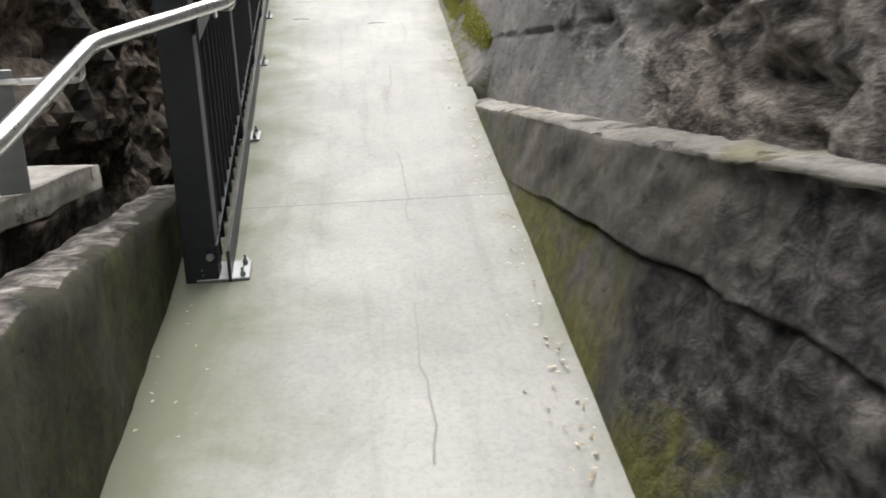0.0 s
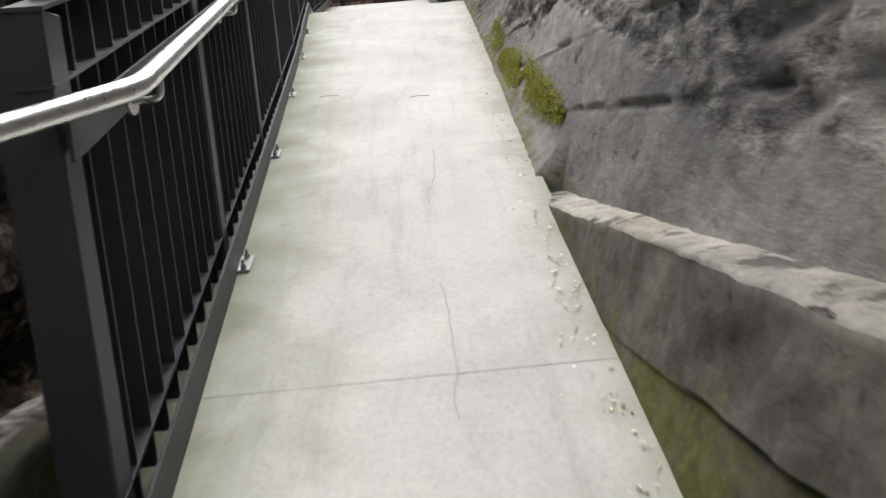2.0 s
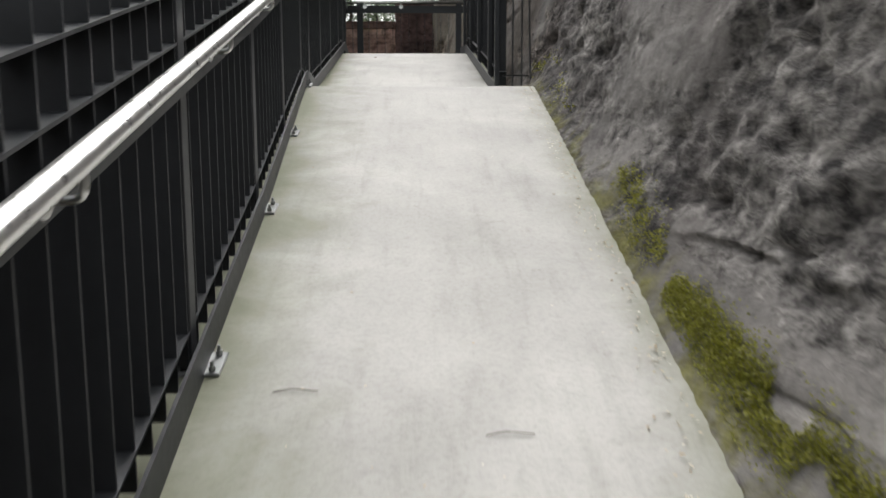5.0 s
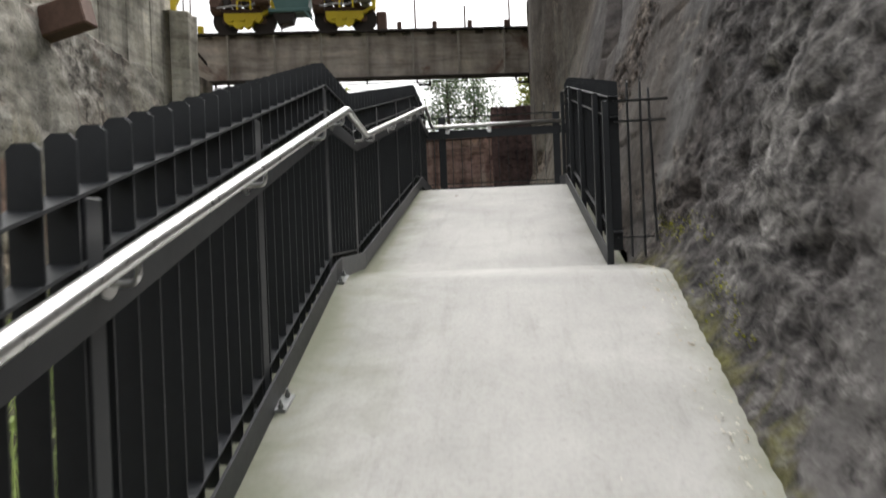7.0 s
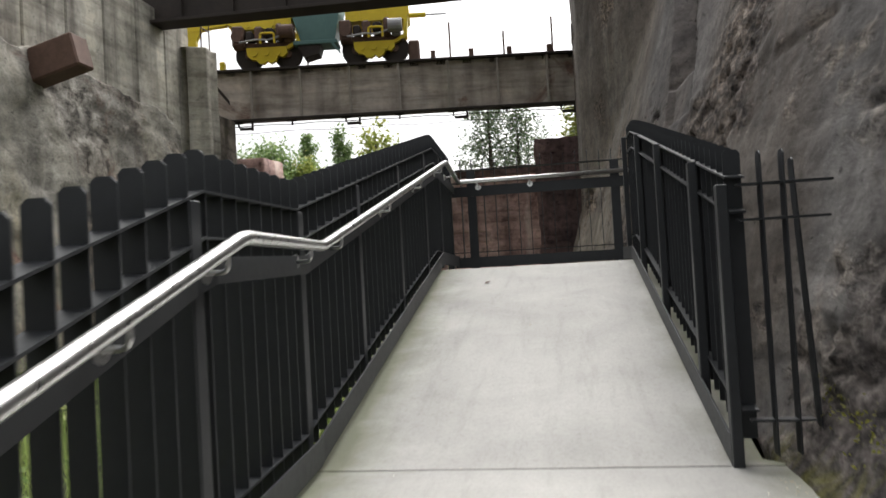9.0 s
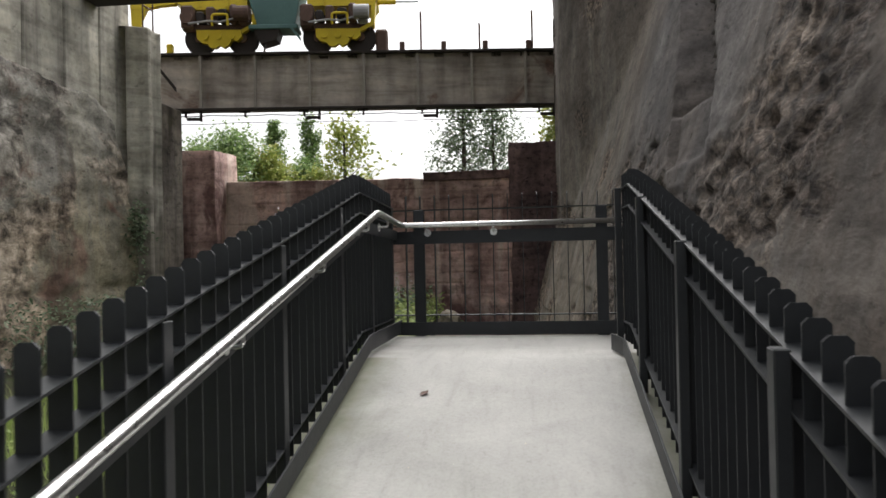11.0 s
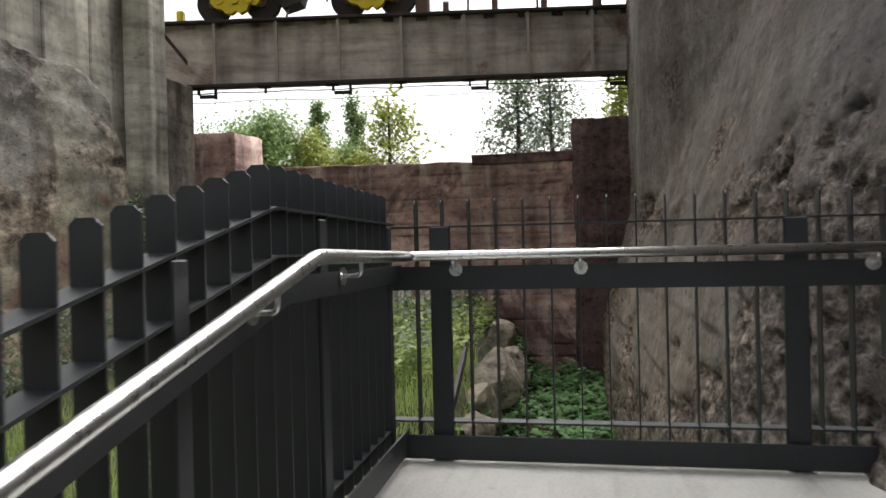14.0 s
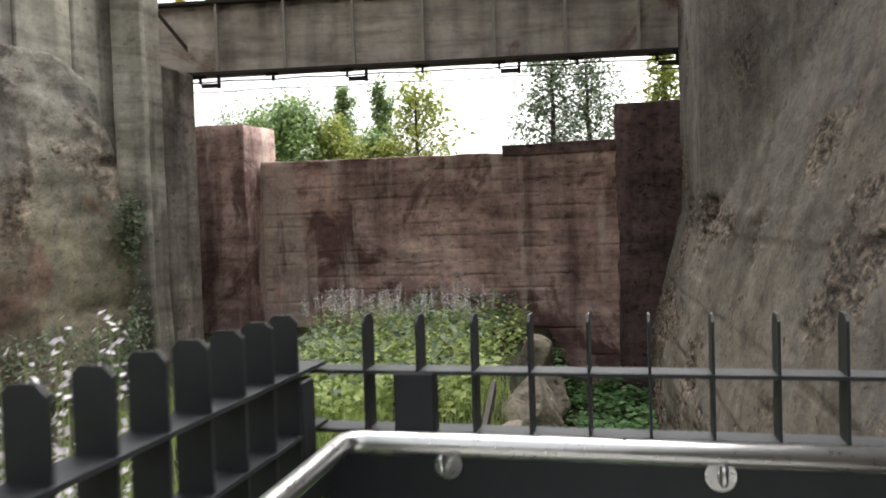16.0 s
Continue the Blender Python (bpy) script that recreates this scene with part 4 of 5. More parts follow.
for y in (-8.12, -6.95, -5.75, -4.55, -3.58, -2.64, -1.62, -1.1, -0.2, 0.28, 1.3, 2.35, 3.35, 4.1):
    bracket(hand, on_rail(y), (-1, 0.05, 0))
for x in (-0.60, -0.06, 1.08):
    bracket(hand, (x, 4.945, 1.695), (0, 1, 0))
p = part("support_post", box((-0.035, -0.006, 0.0), (0.035, 0.006, 0.30), 0.003), M_ZINC, hand, "flat grey support post")
p.location, p.rotation_euler = (-0.66, -8.92, -1.72), (0, 0, 0.5)
bracket(hand, (-0.46, -8.92, -1.39), (-1, 0.1, 0))
part("support_arm", tube([(-0.53, -8.92, -1.45), (-0.66, -8.92, -1.45)], 0.008, 8), M_INOX, hand)

# ---- the bridge over the pit ----
GA, GB = Vector((-9.35, 17.75, 5.43)), Vector((1.0, 19.35, 5.43))
GL = (GB - GA).length
GM = Matrix.Translation(GA) @ Matrix.Rotation(math.atan2(GB.y - GA.y, GB.x - GA.x), 4, 'Z')
# in the bridge's own axes: u along it, v away from the path, w up from its underside
bridge = thing("girder_bridge", "rusty grey riveted plate girder bridge spanning the pit", "bridge")
bridge.matrix_basis = GM
part("web", box((-0.9, 0.10, 0.0), (GL, 0.13, 1.42)), M_GIRDER, bridge)
part("top_flange", box((-0.9, -0.06, 1.40), (GL + 0.2, 0.36, 1.47), 0.01), M_DARK, bridge)
part("bottom_flange", box((-0.1, -0.04, -0.05), (GL + 0.1, 0.32, 0.02), 0.01), M_DARK, bridge)
part("far_web", box((0, 2.6, 0.8), (GL, 2.63, 1.42)), M_GIRDER, bridge)
for k in range(14):
    part("sleeper", box((0.2 + 0.76 * k, 0.1, 1.30), (0.45 + 0.76 * k, 2.7, 1.42)), M_DARK, bridge)
for k in range(8):
    u = 0.92 + 1.42 * k
    if u < GL - 0.2:
        part("stiffener", box((u - 0.028, -0.02, 0.0), (u + 0.028, 0.11, 1.41)), M_RIB, bridge, "upright pale stiffener plate")
        part("angle", box((u - 0.07, 0.085, 0.0), (u + 0.07, 0.098, 1.41)), M_GIRDER, bridge)
for k in range(7):
    u = 0.5 + 1.55 * k
    bm = bmesh.new()
    add_box(bm, (u - 0.03, 0.1, -0.20), (u + 0.02, 0.16, -0.03))
    add_box(bm, (u - 0.16, 0.1, -0.09), (u + 0.12, 0.16, -0.04))
    if k % 2 == 0:
        add_box(bm, (u + 0.02, 0.1, -0.28), (u + 0.42, 0.15, -0.20), 0, None)
        add_box(bm, (u + 0.36, 0.1, -0.30), (u + 0.42, 0.15, -0.05))
    part("hanger", bm, M_DARK, bridge, "dark cable hanger")
part("cable", tube([(0.1 + GL * i / 20, 0.13, -0.16 - 0.015 * math.sin(i * 2.2)) for i in range(21)], 0.014, 6), M_DARK, bridge)
part("cable", tube([(0.1 + GL * i / 20, 0.30, -0.33 - 0.02 * math.sin(i * 1.3)) for i in range(21)], 0.009, 6), M_DARK, bridge)
for u, h in ((6.7, 1.05), (8.25, 0.72), (9.65, 1.05)):
    part("stanchion", tube([(u, 0.12, 1.47), (u, 0.12, 1.47 + h)], 0.028, 6), M_RUST, bridge, "thin rusty stanchion")
for u in (6.2, 7.3, 8.4, 9.55):
    part("stub", box((u - 0.07, 0.05, 1.47), (u + 0.07, 0.2, 1.72), 0.02), M_RUST, bridge, "rusty stub on the bridge edge")
part("brace", bar([(-0.35, -0.1, 1.3), (0.3, -0.02, 0.45)], 0.08, 0.12), M_DARK, bridge)

over = thing("overhead_girder", "dark rusty girder crossing high over the pit", "girder")
over.matrix_basis = Matrix.Translation((-9.6, 14.2, 7.18)) @ Matrix.Rotation(radians(2), 4, 'Z')
part("web", box((-2.5, 0.1, 0.0), (12.5, 0.16, 1.5)), M_DARK, over)
part("bottom_flange", box((-2.5, -0.15, -0.05), (12.5, 0.45, 0.03), 0.01), M_DARK, over)
part("top_flange", box((-2.5, -0.1, 1.45), (12.5, 0.4, 1.52)), M_DARK, over)
for k in range(11):
    part("stiffener", box((-1.6 + 1.3 * k, -0.02, 0), (-1.57 + 1.3 * k, 0.11, 1.48)), M_DARK, over)
stub = part("beam_stub", box((-0.75, -0.24, -0.30), (0.85, 0.24, 0.30), 0.03, Matrix.Translation((-8.75, 9.3, 4.8)) @ Matrix.Rotation(radians(-14), 4, 'Y')), M_RUST)
tagged(stub, "rusty brown beam stub jutting from the pale wall", "beam")
guard = thing("guard_rail", "thin rusty guard rail on the concrete pier", "guard rail")
for y in (15.75, 16.22):
    part("upright", tube([(-8.85, y, 6.93), (-8.85, y, 7.95)], 0.022, 6), M_RUST, guard)
for h in (7.5, 7.95):
    part("cross_bar", tube([(-8.85, 15.75, h), (-8.85, 16.22, h)], 0.02, 6), M_RUST, guard)

# ---- yellow and green wagon on the bridge ----
wagon = thing("hopper_wagon", "yellow rail wagon with rusty bogies and a grey-green hopper chute", "rail wagon")
wagon.matrix_basis = GM @ Matrix.Translation((-0.3, 0.25, 1.47))


def disc(u, v, w, r, d, seg=24):
    bm = bmesh.new()
    bmesh.ops.create_cone(bm, cap_ends=True, segments=seg, radius1=r, radius2=r * 0.96, depth=d, matrix=Matrix.Translation((u, v, w)) @ Matrix.Rotation(radians(90), 4, 'X'))
    return bm


def plate(prof, v0, v1):
    """A plate cut to an outline of u, w points."""
    bm = bmesh.new()
    a = [bm.verts.new((x, v0, z)) for x, z in prof]
    b = [bm.verts.new((x, v1, z)) for x, z in prof]
    bm.faces.new(a)
    bm.faces.new(b)
    for k in range(len(prof)):
        bm.faces.new((a[k], a[(k + 1) % len(prof)], b[(k + 1) % len(prof)], b[k]))
    return bm


for c in (1.70, 4.80):
    right = c > 3
    for s in (-0.52, 0.60):
        wh = part("wheel", disc(c + s, 0.02, 0.42, 0.42, 0.13), M_DARK, wagon, "dark rail wheel")
        part("hub", disc(c + s, -0.06, 0.42, 0.12, 0.08), M_RUST, wh)
    prof = [(-0.56, 0.60), (0.60, 0.60), (0.62, 0.42), (0.50, 0.30), (0.36, 0.34), (0.28, 0.20), (0.14, 0.12), (0.04, 0.20), (-0.06, 0.12), (-0.20, 0.14), (-0.28, 0.24), (-0.42, 0.26), (-0.54, 0.38)]
    side = part("side_frame", plate([(c + x, z) for x, z in prof], -0.26, -0.10), M_YELLOW, wagon, "yellow bogie side frame")
    for dx in (-0.32, 0.02, 0.36):
        part("axle_cover", disc(c + dx, -0.28, 0.42, 0.085, 0.06, 16), M_YELLOW, side)
    mach = part("drive_unit", box((c - 0.95, -0.16, 0.60), (c + 0.88, 0.9, 0.78), 0.03), M_RUST, wagon, "rusty brown drive unit")
    for dx, z0, w, h, mt in ((-0.78, 0.62, 0.34, 0.62, M_RUST), (-0.45, 0.78, 0.22, 0.30, M_DARK), (-0.18, 0.76, 0.24, 0.44, M_RUST), (0.14, 0.80, 0.26, 0.34, M_DARK), (0.42, 0.74, 0.2, 0.52, M_RUST), (0.68, 0.72, 0.26, 0.5, M_GREY if right else M_RUST)):
        part("gearbox", box((c + dx - w / 2, -0.34, z0), (c + dx + w / 2, 0.1, z0 + h), 0.05), mt, mach)
    part("flange_disc", disc(c - 0.78, -0.38, 0.90, 0.17, 0.10), M_RUST, mach)
    part("flange_disc", disc(c + 0.14, -0.38, 0.98, 0.12, 0.10), M_DARK, mach)
    part("pipe", tube(rounded([(c - 0.72, -0.42, 0.72), (c - 0.2, -0.44, 0.78), (c + 0.1, -0.44, 0.74), (c + 0.5, -0.42, 0.86)], 0.08), 0.03, 8), M_GREY, mach)
    part("pipe", tube(rounded([(c - 0.1, -0.42, 0.66), (c - 0.1, -0.44, 0.95), (c + 0.3, -0.44, 0.95), (c + 0.3, -0.42, 0.66)], 0.08), 0.035, 8), M_YELLOW, mach)
    part("motor", tube([(c + 0.46, -0.42, 0.98), (c + 0.86, -0.42, 0.98)], 0.19, 16), M_GREY if right else M_RUST, mach, "grey ribbed motor" if right else "")
    part("guard_arch", plate([(c + 0.62, 0.52), (c + 0.98, 0.72), (c + 1.02, 1.30), (c + 0.92, 1.30), (c + 0.88, 0.78), (c + 0.60, 0.62)], -0.2, 0.2), M_YELLOW, mach)
part("chassis", plate([(0.50, 1.42), (0.95, 1.18), (2.45, 1.18), (2.45, 1.62), (0.50, 1.62)], -0.12, 1.0), M_YELLOW, wagon, "yellow chassis beam")
part("chassis", plate([(4.02, 1.24), (5.70, 1.24), (5.86, 1.40), (5.86, 1.62), (4.02, 1.62)], -0.12, 1.0), M_YELLOW, wagon, "yellow chassis beam")
for u in (1.2, 1.9, 4.4, 5.2):
    part("chassis_rib", box((u - 0.03, -0.16, 1.24), (u + 0.05, -0.11, 1.62)), M_YELLOW, wagon)
bm = bmesh.new()
top, bot = [(2.35, -0.3), (3.95, -0.3), (3.95, 0.8), (2.35, 0.8)], [(2.72, -0.2), (3.70, -0.2), (3.70, 0.5), (2.72, 0.5)]
a = [bm.verts.new((x, y, 1.95)) for x, y in top]
b = [bm.verts.new((x, y, 0.72)) for x, y in bot]
bm.faces.new(b)
bm.faces.new(a)
for k in range(4):
    bm.faces.new((a[k], a[(k + 1) % 4], b[(k + 1) % 4], b[k]))
hop = part("hopper", bm, M_TEAL, wagon, "grey-green tapered hopper")
for u in (2.98, 3.42):
    part("hopper_rib", bar([(u, -0.215, 0.74), (u, -0.31, 1.9)], 0.05, 0.05), M_TEAL, hop)
part("hopper_gate", box((2.50, -0.30, 0.60), (3.78, 0.4, 0.72), 0.02), M_TEAL, hop)
part("gate_skirt", plate([(2.62, 0.60), (3.30, 0.60), (3.22, 0.34), (2.80, 0.22)], -0.24, 0.3), M_DARK, hop)
part("gate_arm", bar([(2.86, -0.1, 0.0), (2.95, -0.1, 0.42)], 0.16, 0.06), M_DARK, hop)
part("gate_lever", bar([(3.55, -0.3, 0.66), (3.86, -0.3, 0.26)], 0.03, 0.10), M_TEAL, hop)
part("buffer_arm", plate([(-0.62, 1.42), (-0.62, 1.22), (-0.30, 1.22), (0.10, 1.30), (0.55, 1.34), (0.55, 1.46)], -0.1, 0.1), M_YELLOW, wagon)
part("buffer_leg", plate([(-0.62, 1.24), (-0.20, 1.24), (-0.34, 0.95), (-0.38, 0.0), (-0.56, 0.0)], -0.08, 0.08), M_YELLOW, wagon)
part("buffer_foot", box((0.30, -0.1, 0.0), (0.46, 0.1, 0.3), 0.03), M_YELLOW, wagon)
part("tow_bar", tube([(5.86, 0.0, 1.36), (6.35, 0.0, 1.36)], 0.07, 10), M_YELLOW, wagon)
part("tow_rod", tube([(6.3, 0.0, 1.36), (6.95, 0.0, 1.36)], 0.025, 8), M_GREY, wagon)
part("rail_stop", box((5.80, -0.1, 0.0), (6.12, 0.4, 0.62), 0.05), M_RUST, wagon, "brown rail stop")

# ---- planting ----
rng = random.Random(7)


def leaf_cloud(name, places, size, material, label, category="plants", aspect=0.7, upright=0.25, parent=None, kind="stuff"):
    """Many small folded leaves, each of two facets, at given places."""
    verts, faces = [], []
    for p in places:
        s = size * rng.uniform(0.55, 1.25)
        yaw, tip = rng.uniform(0, 2 * math.pi), rng.gauss(0, upright)
        d = Vector((math.cos(yaw), math.sin(yaw), math.sin(tip))).normalized()
        w = Vector((-math.sin(yaw), math.cos(yaw), rng.gauss(0, upright))).normalized() * s * aspect * 0.5
        up = d.cross(w).normalized() * s * rng.uniform(-0.05, 0.25)
        p = Vector(p)
        k = len(verts)
        verts += [p, p + d * s * 0.5 + w + up, p + d * s, p + d * s * 0.5 - w + up, p + d * s * 0.55]
        faces += [(k, k + 4, k + 1), (k + 4, k + 2, k + 1), (k, k + 3, k + 4), (k + 4, k + 3, k + 2)]
    ob = mesh_part(name, verts, faces, material, parent)
    if parent is None:
        tagged(ob, label, category, kind=kind)
    return ob


def blades(name, places, h, material, label):
    verts, faces = [], []
    for p in places:
        p = Vector(p)
        yaw, hh = rng.uniform(0, 6.28), h * rng.uniform(0.5, 1.2)
        side = Vector((math.cos(yaw), math.sin(yaw), 0)) * 0.005
        lean = Vector((rng.gauss(0, 0.35), rng.gauss(0, 0.35), 0)) * hh
        k = len(verts)
        verts += [p - side, p + side, p + lean * 0.35 + Vector((0, 0, hh * 0.6)) + side * 0.7, p + lean * 0.35 + Vector((0, 0, hh * 0.6)) - side * 0.7, p + lean + Vector((0, 0, hh))]
        faces += [(k, k + 1, k + 2, k + 3), (k + 3, k + 2, k + 4)]
    return tagged(mesh_part(name, verts, faces, material), label, "grass", kind="stuff")


def scatter(n, x0, x1, y0, y1, h0, h1, density=0.0):
    out = []
    while len(out) < n:
        x, y = rng.uniform(x0, x1), rng.uniform(y0, y1)
        if fbm(x * 1.1, y * 1.1, 60.0, 3) < density - 0.4:
            continue
        out.append((x, y, ground_z(x, y) + rng.uniform(h0, h1) * (0.6 + 0.6 * (fbm(x * 1.5, y * 1.5, 70, 3) + 0.5))))
    return out


leaf_cloud("groundcover", scatter(6000, -1.85, 0.75, 6.0, 20.2, 0.02, 0.30, 0.1), 0.15, M_LEAF, "low green groundcover with broad leaves on the pit floor", "groundcover", 0.85)
leaf_cloud("perennials", scatter(5600, -5.8, -2.3, 12.0, 20.0, 0.05, 0.6, 0.1), 0.14, M_LEAF_Y, "yellow-green leafy perennials in the raised bed", "perennials", 0.7, 0.5)
leaf_cloud("perennials", scatter(1500, -6.0, -2.6, 12.5, 20.2, 0.3, 0.85, 0.3), 0.16, M_TREE_G, "darker green leafy perennials in the raised bed", "perennials", 0.7, 0.5)
blades("meadow_grass", scatter(9000, -6.5, -1.75, 5.2, 14.5, 0.0, 0.02), 0.42, M_GRASS, "long pale green grass in the raised bed")
blades("bank_grass", scatter(12000, -5.5, -1.15, -6.2, 5.2, 0.0, 0.02), 0.42, M_GRASS, "long grass on the bank below the railing")
leaf_cloud("bank_weeds", scatter(2500, -5.0, -1.3, -6.0, 6.0, 0.1, 0.6, 0.25), 0.10, M_LEAF_Y, "pale weeds on the bank below the railing", "weeds", 0.6, 0.6)


def climbing(cx, cy, cz, n, r):
    return [(cx + abs(rng.gauss(0, 0.12)), cy + rng.gauss(0, r * 0.6), cz + rng.gauss(0, r)) for _ in range(n)]


leaf_cloud("wall_weeds", climbing(-8.95, 15.45, 2.2, 420, 0.35) + climbing(-8.85, 15.3, 0.4, 260, 0.4) + climbing(-9.0, 14.9, -0.6, 400, 0.4), 0.12, M_TREE_G, "dark leafy weeds growing in the corner by the pier", "weeds", 0.6, 0.7)
leaf_cloud("wall_shrubs", [(-8.6 + abs(rng.gauss(0, 0.35)), rng.uniform(10.5, 15), -0.3 + 1.1 * rng.random() ** 1.6) for _ in range(1800)], 0.11, M_TREE_G, "grey-green scrub along the foot of the pale wall", "shrubs", 0.5, 0.7)


def spikes(name, base, n, spread, height, label):
    """A clump of stems with long flower heads."""
    t = thing(name, label, "flowering plant", "lilac flowering plants", base)
    stem, heads = bmesh.new(), []
    for _ in range(n):
        a, r = rng.uniform(0, 6.28), spread * math.sqrt(rng.random())
        x, y = r * math.cos(a), r * math.sin(a)
        h = height * rng.uniform(0.7, 1.05)
        tip = Vector((x * 1.25 + rng.gauss(0, 0.03), y * 1.25 + rng.gauss(0, 0.03), h))
        tube([(x, y, 0), tip], 0.004, 4, stem, 0.5)
        for k in range(22):
            s = k / 21
            heads.append(Vector((x, y, 0)).lerp(tip, 0.72 + 0.28 * s) + Vector((rng.gauss(0, 0.013), rng.gauss(0, 0.013), 0)))
    part("stems", stem, M_GRASS, t)
    tagged(leaf_cloud("flower_heads", heads, 0.034, M_FLOWER, "", parent=t, upright=0.8), kind="stuff")
    low = [(rng.gauss(0, spread * 0.6), rng.gauss(0, spread * 0.6), rng.uniform(0.05, height * 0.65)) for _ in range(120)]
    leaf_cloud("foliage", low, 0.09, M_LEAF_Y, "", parent=t, upright=0.7)
    return t


for x, y in ((-6.1, 17.6), (-5.5, 17.2), (-4.9, 17.5), (-4.3, 17.1), (-3.7, 17.4), (-3.2, 17.2)):
    spikes("flowering_plant", (x, y, ground_z(x, y)), 26, 0.42, 1.15 + 0.2 * rng.random(), "clump of pale lilac flower spikes in the bed")
for x, y, h in ((-1.92, 5.5, 1.78), (-1.92, 5.27, 1.75), (-2.1, 5.42, 1.6), (-2.0, 5.05, 1.45)):
    spikes("flowering_plant", (x, y, ground_z(x, y)), 24, 0.12, h + 0.03 - ground_z(x, y), "tall pale lilac flowering plant beyond the railing")


def boulder(base, r, seed):
    """A broken stone: a ball cut flat by several planes, then worn."""
    bm = bmesh.new()
    bmesh.ops.create_icosphere(bm, subdivisions=4, radius=r)
    own = random.Random(int(seed * 10))
    cuts = [(Vector((own.gauss(0, 1), own.gauss(0, 1), own.gauss(0.2, 0.8))).normalized(), r * own.uniform(0.5, 0.8)) for _ in range(11)]
    for v in bm.verts:
        for n, d in cuts:
            k = v.co.dot(n) - d
            if k > 0:
                v.co -= n * k * 0.94
        p = v.co * (1.6 / r)
        v.co *= 1 + 0.07 * fbm(p.x + seed, p.y, p.z, 4) + 0.04 * fbm(p.x * 4, p.y * 4 + seed, p.z * 4, 3)
        v.co.y *= 1.25
    ob = part("boulder", bm, M_STONE, None, "", False)
    ob.location = base
    return tagged(ob, "broken tan stone block edging the raised bed", "boulder", "boulders edging the bed")


for k, (x, y, z, r) in enumerate(((-1.65, 14.0, -0.45, 0.50), (-1.8, 13.1, -0.75, 0.38), (-1.6, 15.3, -0.5, 0.42), (-1.75, 12.0, -0.85, 0.34), (-1.9, 16.6, -0.2, 0.4), (-1.45, 10.6, -1.2, 0.3))):
    boulder((x, y, z), r, k * 3.7)
plank = part("timber_edge", bar([(-1.12, 5.3, -0.75), (-1.9, 12.6, 0.10)], 0.05, 0.14), M_DARK)
tagged(plank, "dark timber edging board along the bed", "edging board")

# ---- trees beyond the wall ----
def tree(base, h, spread, material, label, leaves, leaf, slim=False, low=0.2):
    t = thing("tree", label, "tree", "trees beyond the wall", base)
    trunk = bmesh.new()
    pts = [Vector((0.12 * fbm(i * 0.5, base[0], 1, 3), 0.12 * fbm(i * 0.5, base[0], 5, 3), h * 0.92 * i / 7)) for i in range(8)]
    tube(pts, 0.05 + 0.016 * h, 8, trunk, 0.15)
    part("trunk", trunk, M_BARK, t)
    places, limbs = [], bmesh.new()
    nl = 16
    for k in range(nl):
        s = low + (0.93 - low) * k / nl
        p0 = pts[0].lerp(pts[-1], s)
        a = k * 2.4 + rng.uniform(-0.4, 0.4)
        reach = spread * (rng.uniform(0.55, 1.0) * (math.sin(math.pi * min(1, 0.25 + 0.8 * s)) if not slim else 0.8 * (1.1 - 0.7 * s)))
        rise = reach * (0.5 if not slim else 2.2)
        p1 = p0 + Vector((math.cos(a) * reach, math.sin(a) * reach, min(rise, h - p0.z)))
        mid = p0.lerp(p1, 0.5) + Vector((0, 0, 0.08 * reach))
        tube([p0, mid, p1], 0.012 * h * (1.05 - s) * 0.5 + 0.01, 5, limbs, 0.3)
        for _ in range(6):
            c = p0.lerp(p1, rng.uniform(0.35, 1.05)) + Vector((rng.gauss(0, 0.16), rng.gauss(0, 0.16), rng.gauss(0, 0.16))) * spread
            r = spread * rng.uniform(0.08, 0.22)
            for _ in range(leaves // (nl * 6)):
                places.append(c + Vector((rng.gauss(0, r), rng.gauss(0, r), rng.gauss(0, r * 1.1))))
    part("limbs", limbs, M_BARK, t)
    leaf_cloud("crown", places, leaf, material, "", parent=t, upright=0.8)
    return t


GZ = 2.9
tree((-17.3, 38, GZ), 5.2, 2.6, M_TREE, "spreading green tree with an open crown", 6500, 0.22)
tree((-15.2, 36, GZ), 5.4, 2.2, M_TREE, "green leafy tree with thin upper twigs", 6500, 0.21)
tree((-20.0, 40, GZ), 5.0, 2.3, M_TREE_G, "grey-green tree with bare twigs", 3800, 0.19)
tree((-13.5, 37, GZ), 4.4, 1.8, M_TREE_Y, "bright light-green young tree", 5500, 0.2)
tree((-16.4, 46, GZ), 8.2, 0.95, M_TREE, "slim tall green poplar tree", 3600, 0.22, True, 0.1)
tree((-14.0, 46, GZ), 8.0, 1.1, M_TREE, "slim poplar with a dense crown", 4000, 0.22, True, 0.1)
tree((-9.6, 37, GZ), 6.3, 2.0, M_TREE_Y, "yellowing broad-leaved tree with gaps in its crown", 1500, 0.28)
tree((-12.3, 39, GZ), 4.2, 1.5, M_TREE, "green bushy tree below the poplars", 3600, 0.2)
tree((-11.2, 38, GZ), 3.4, 1.4, M_TREE_Y, "small yellow-green bushy tree", 2800, 0.22)
tree((-3.2, 34, GZ), 7.0, 1.7, M_TREE_G, "airy grey-green birch with a loose crown", 3900, 0.17)
tree((-1.9, 35, GZ), 6.6, 1.8, M_TREE_G, "airy grey-green birch tree", 3700, 0.17)
tree((1.0, 33, GZ), 6.4, 1.0, M_TREE_Y, "light green tree behind the buttress", 1800, 0.22)
shed = part("far_roof", box((-9.0, 50, GZ), (-5.0, 54, GZ + 1.55), 0.05), M_GREY)
tagged(shed, "low grey flat-roofed building far beyond the wall", "building")

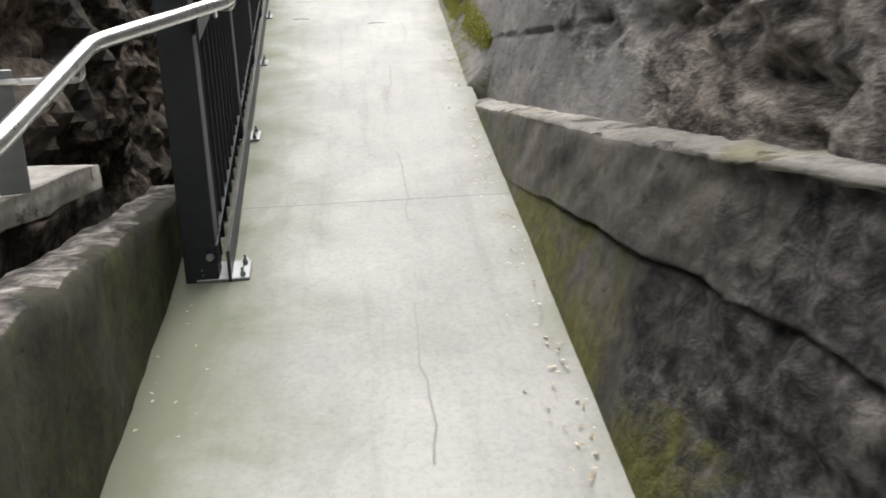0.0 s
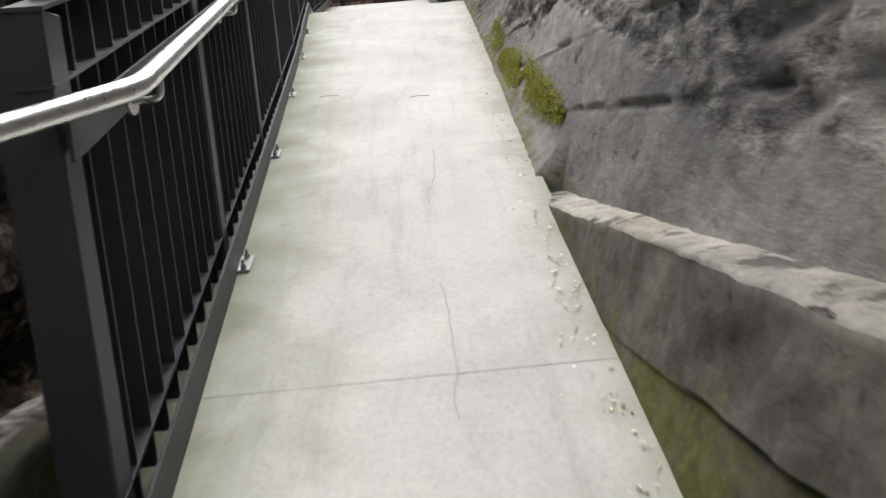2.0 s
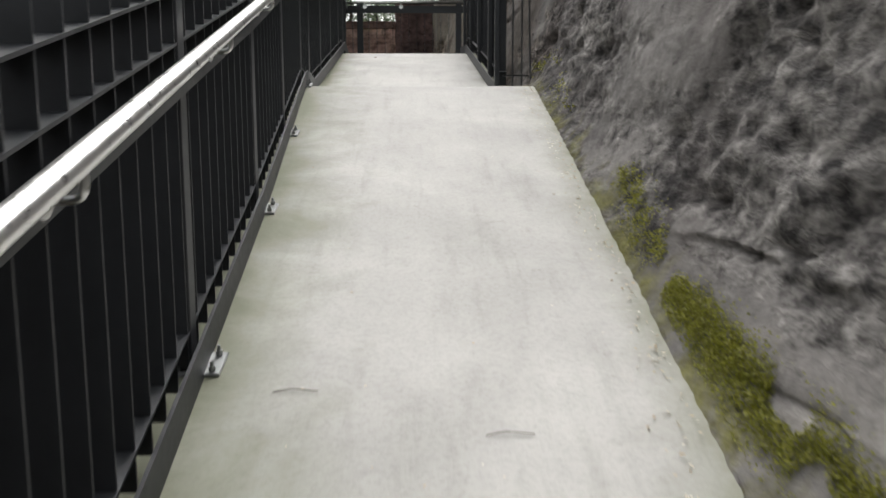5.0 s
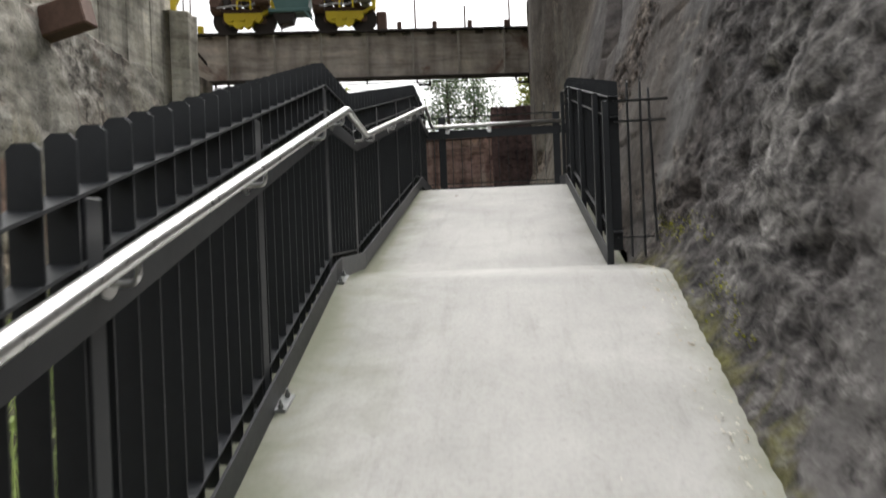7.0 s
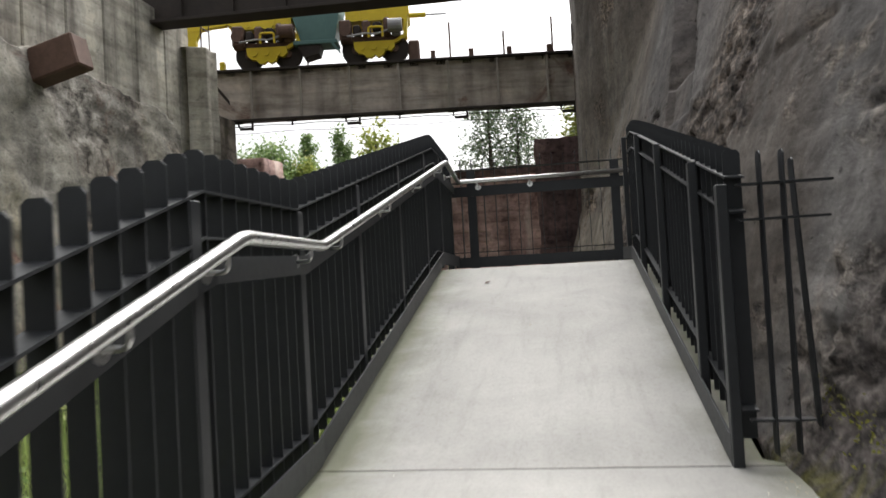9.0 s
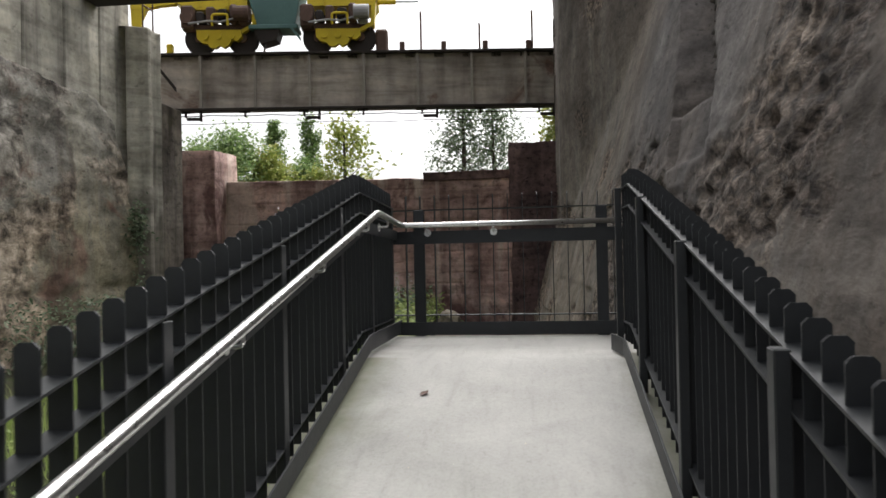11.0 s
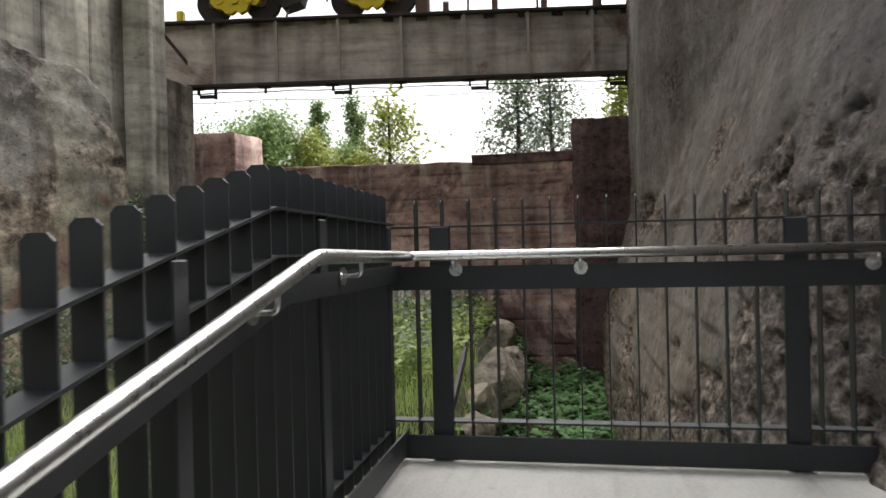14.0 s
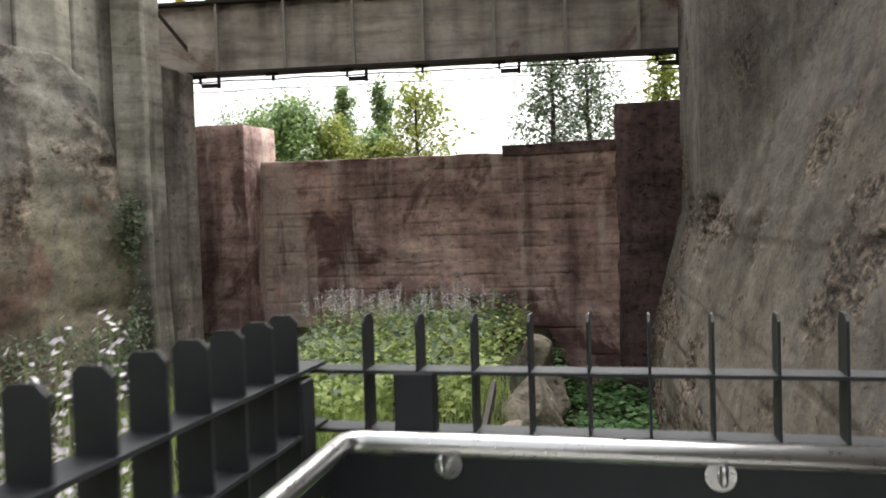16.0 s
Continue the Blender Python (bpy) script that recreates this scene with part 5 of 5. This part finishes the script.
# ---- moss, leaf litter and small debris ----
def moss_places(n, y0, y1, h0, h1, tail=1.0):
    out = []
    while len(out) < n:
        y = rng.uniform(y0, y1)
        c = lerp(y, [(y0, h0), (y1, h1)])
        w = 0.05 * math.sin(math.pi * (y - y0) / (y1 - y0)) ** 0.5 + 0.02
        h = c + rng.gauss(0, w * 0.6)
        if fbm(y * 3, h * 4, 81, 3) < -0.38:
            continue
        z = lerp(y, FLOOR_Z) + max(0.04, h)
        x = right_face(y, z) - right_rough(y, z) - rng.uniform(0.0, 0.02)
        out.append((x, y, z))
    return out


leaf_cloud("moss_cushion", moss_places(20000, -6.5, -4.45, 0.22, 0.08), 0.010, M_MOSS, "bright yellow-green moss cushions on the wall foot", "moss", 0.8, 0.9)
leaf_cloud("moss_cushion", moss_places(1600, -4.3, -3.5, 0.10, 0.14), 0.011, M_MOSS, "small moss tufts on the wall foot", "moss", 0.8, 0.9)
leaf_cloud("moss_cushion", moss_places(350, -2.2, 0.2, 0.10, 0.25), 0.016, M_MOSS, "small moss tufts on the wall foot", "moss", 0.8, 0.9)


def litter(n, y0, y1, wide, side):
    out = []
    for _ in range(n):
        y = rng.uniform(y0, y1)
        o = abs(rng.gauss(0, wide)) + 0.02
        x = lerp(y, RIGHT_X) - o if side > 0 else lerp(y, LEFT_X) + o
        out.append((x, y, lerp(y, FLOOR_Z) + 0.008))
    return out


leaf_cloud("leaf_litter", litter(700, -10.5, -0.2, 0.06, 1), 0.017, M_LITTER, "dry fallen leaves and crumbs along the wall foot", "leaf litter", 0.6, 0.15)
leaf_cloud("leaf_litter", litter(80, -10.5, -7.6, 0.08, -1), 0.015, M_LITTER, "dry fallen leaves along the low wall", "leaf litter", 0.6, 0.15)
loose = []
for _ in range(120):
    y = rng.uniform(-10.5, 4.8)
    loose.append((rng.uniform(lerp(y, LEFT_X) + 0.2, 0.75), y, lerp(y, FLOOR_Z) + 0.006))
leaf_cloud("debris", loose, 0.012, M_LITTER, "scattered crumbs and leaf bits on the concrete", "debris", 0.6, 0.1)
for x, y, r in ((0.33, -5.09, 0.5), (-0.22, -4.9, 0.2)):
    tw = part("twig", tube([(x, y, lerp(y, FLOOR_Z) + 0.006), (x + 0.05, y + 0.01, lerp(y, FLOOR_Z) + 0.012), (x + 0.12, y + 0.002, lerp(y, FLOOR_Z) + 0.007)], 0.0016, 5), M_BARK)
    tagged(tw, "small dark twig lying on the concrete path", "twig", "twigs on the path")

bm = bmesh.new()
prof = [(0.0, 0.0), (0.018, 0.012), (0.026, 0.032), (0.014, 0.055), (0.0, 0.07), (-0.012, 0.052), (-0.02, 0.03), (-0.014, 0.01)]
rim = [bm.verts.new((x, y, 0.004 + 0.25 * abs(x) + 0.08 * y)) for x, y in prof]
mid = bm.verts.new((0.0, 0.035, 0.004))
for a, b in zip(rim, rim[1:] + rim[:1]):
    bm.faces.new((a, b, mid))
fallen = part("fallen_leaf", bm, M_RUST)
fallen.location, fallen.rotation_euler = (-0.359, 3.016, 0.659), (0.2, 0, -0.5)
tagged(fallen, "curled brown fallen leaf lying on the concrete landing", "leaf")
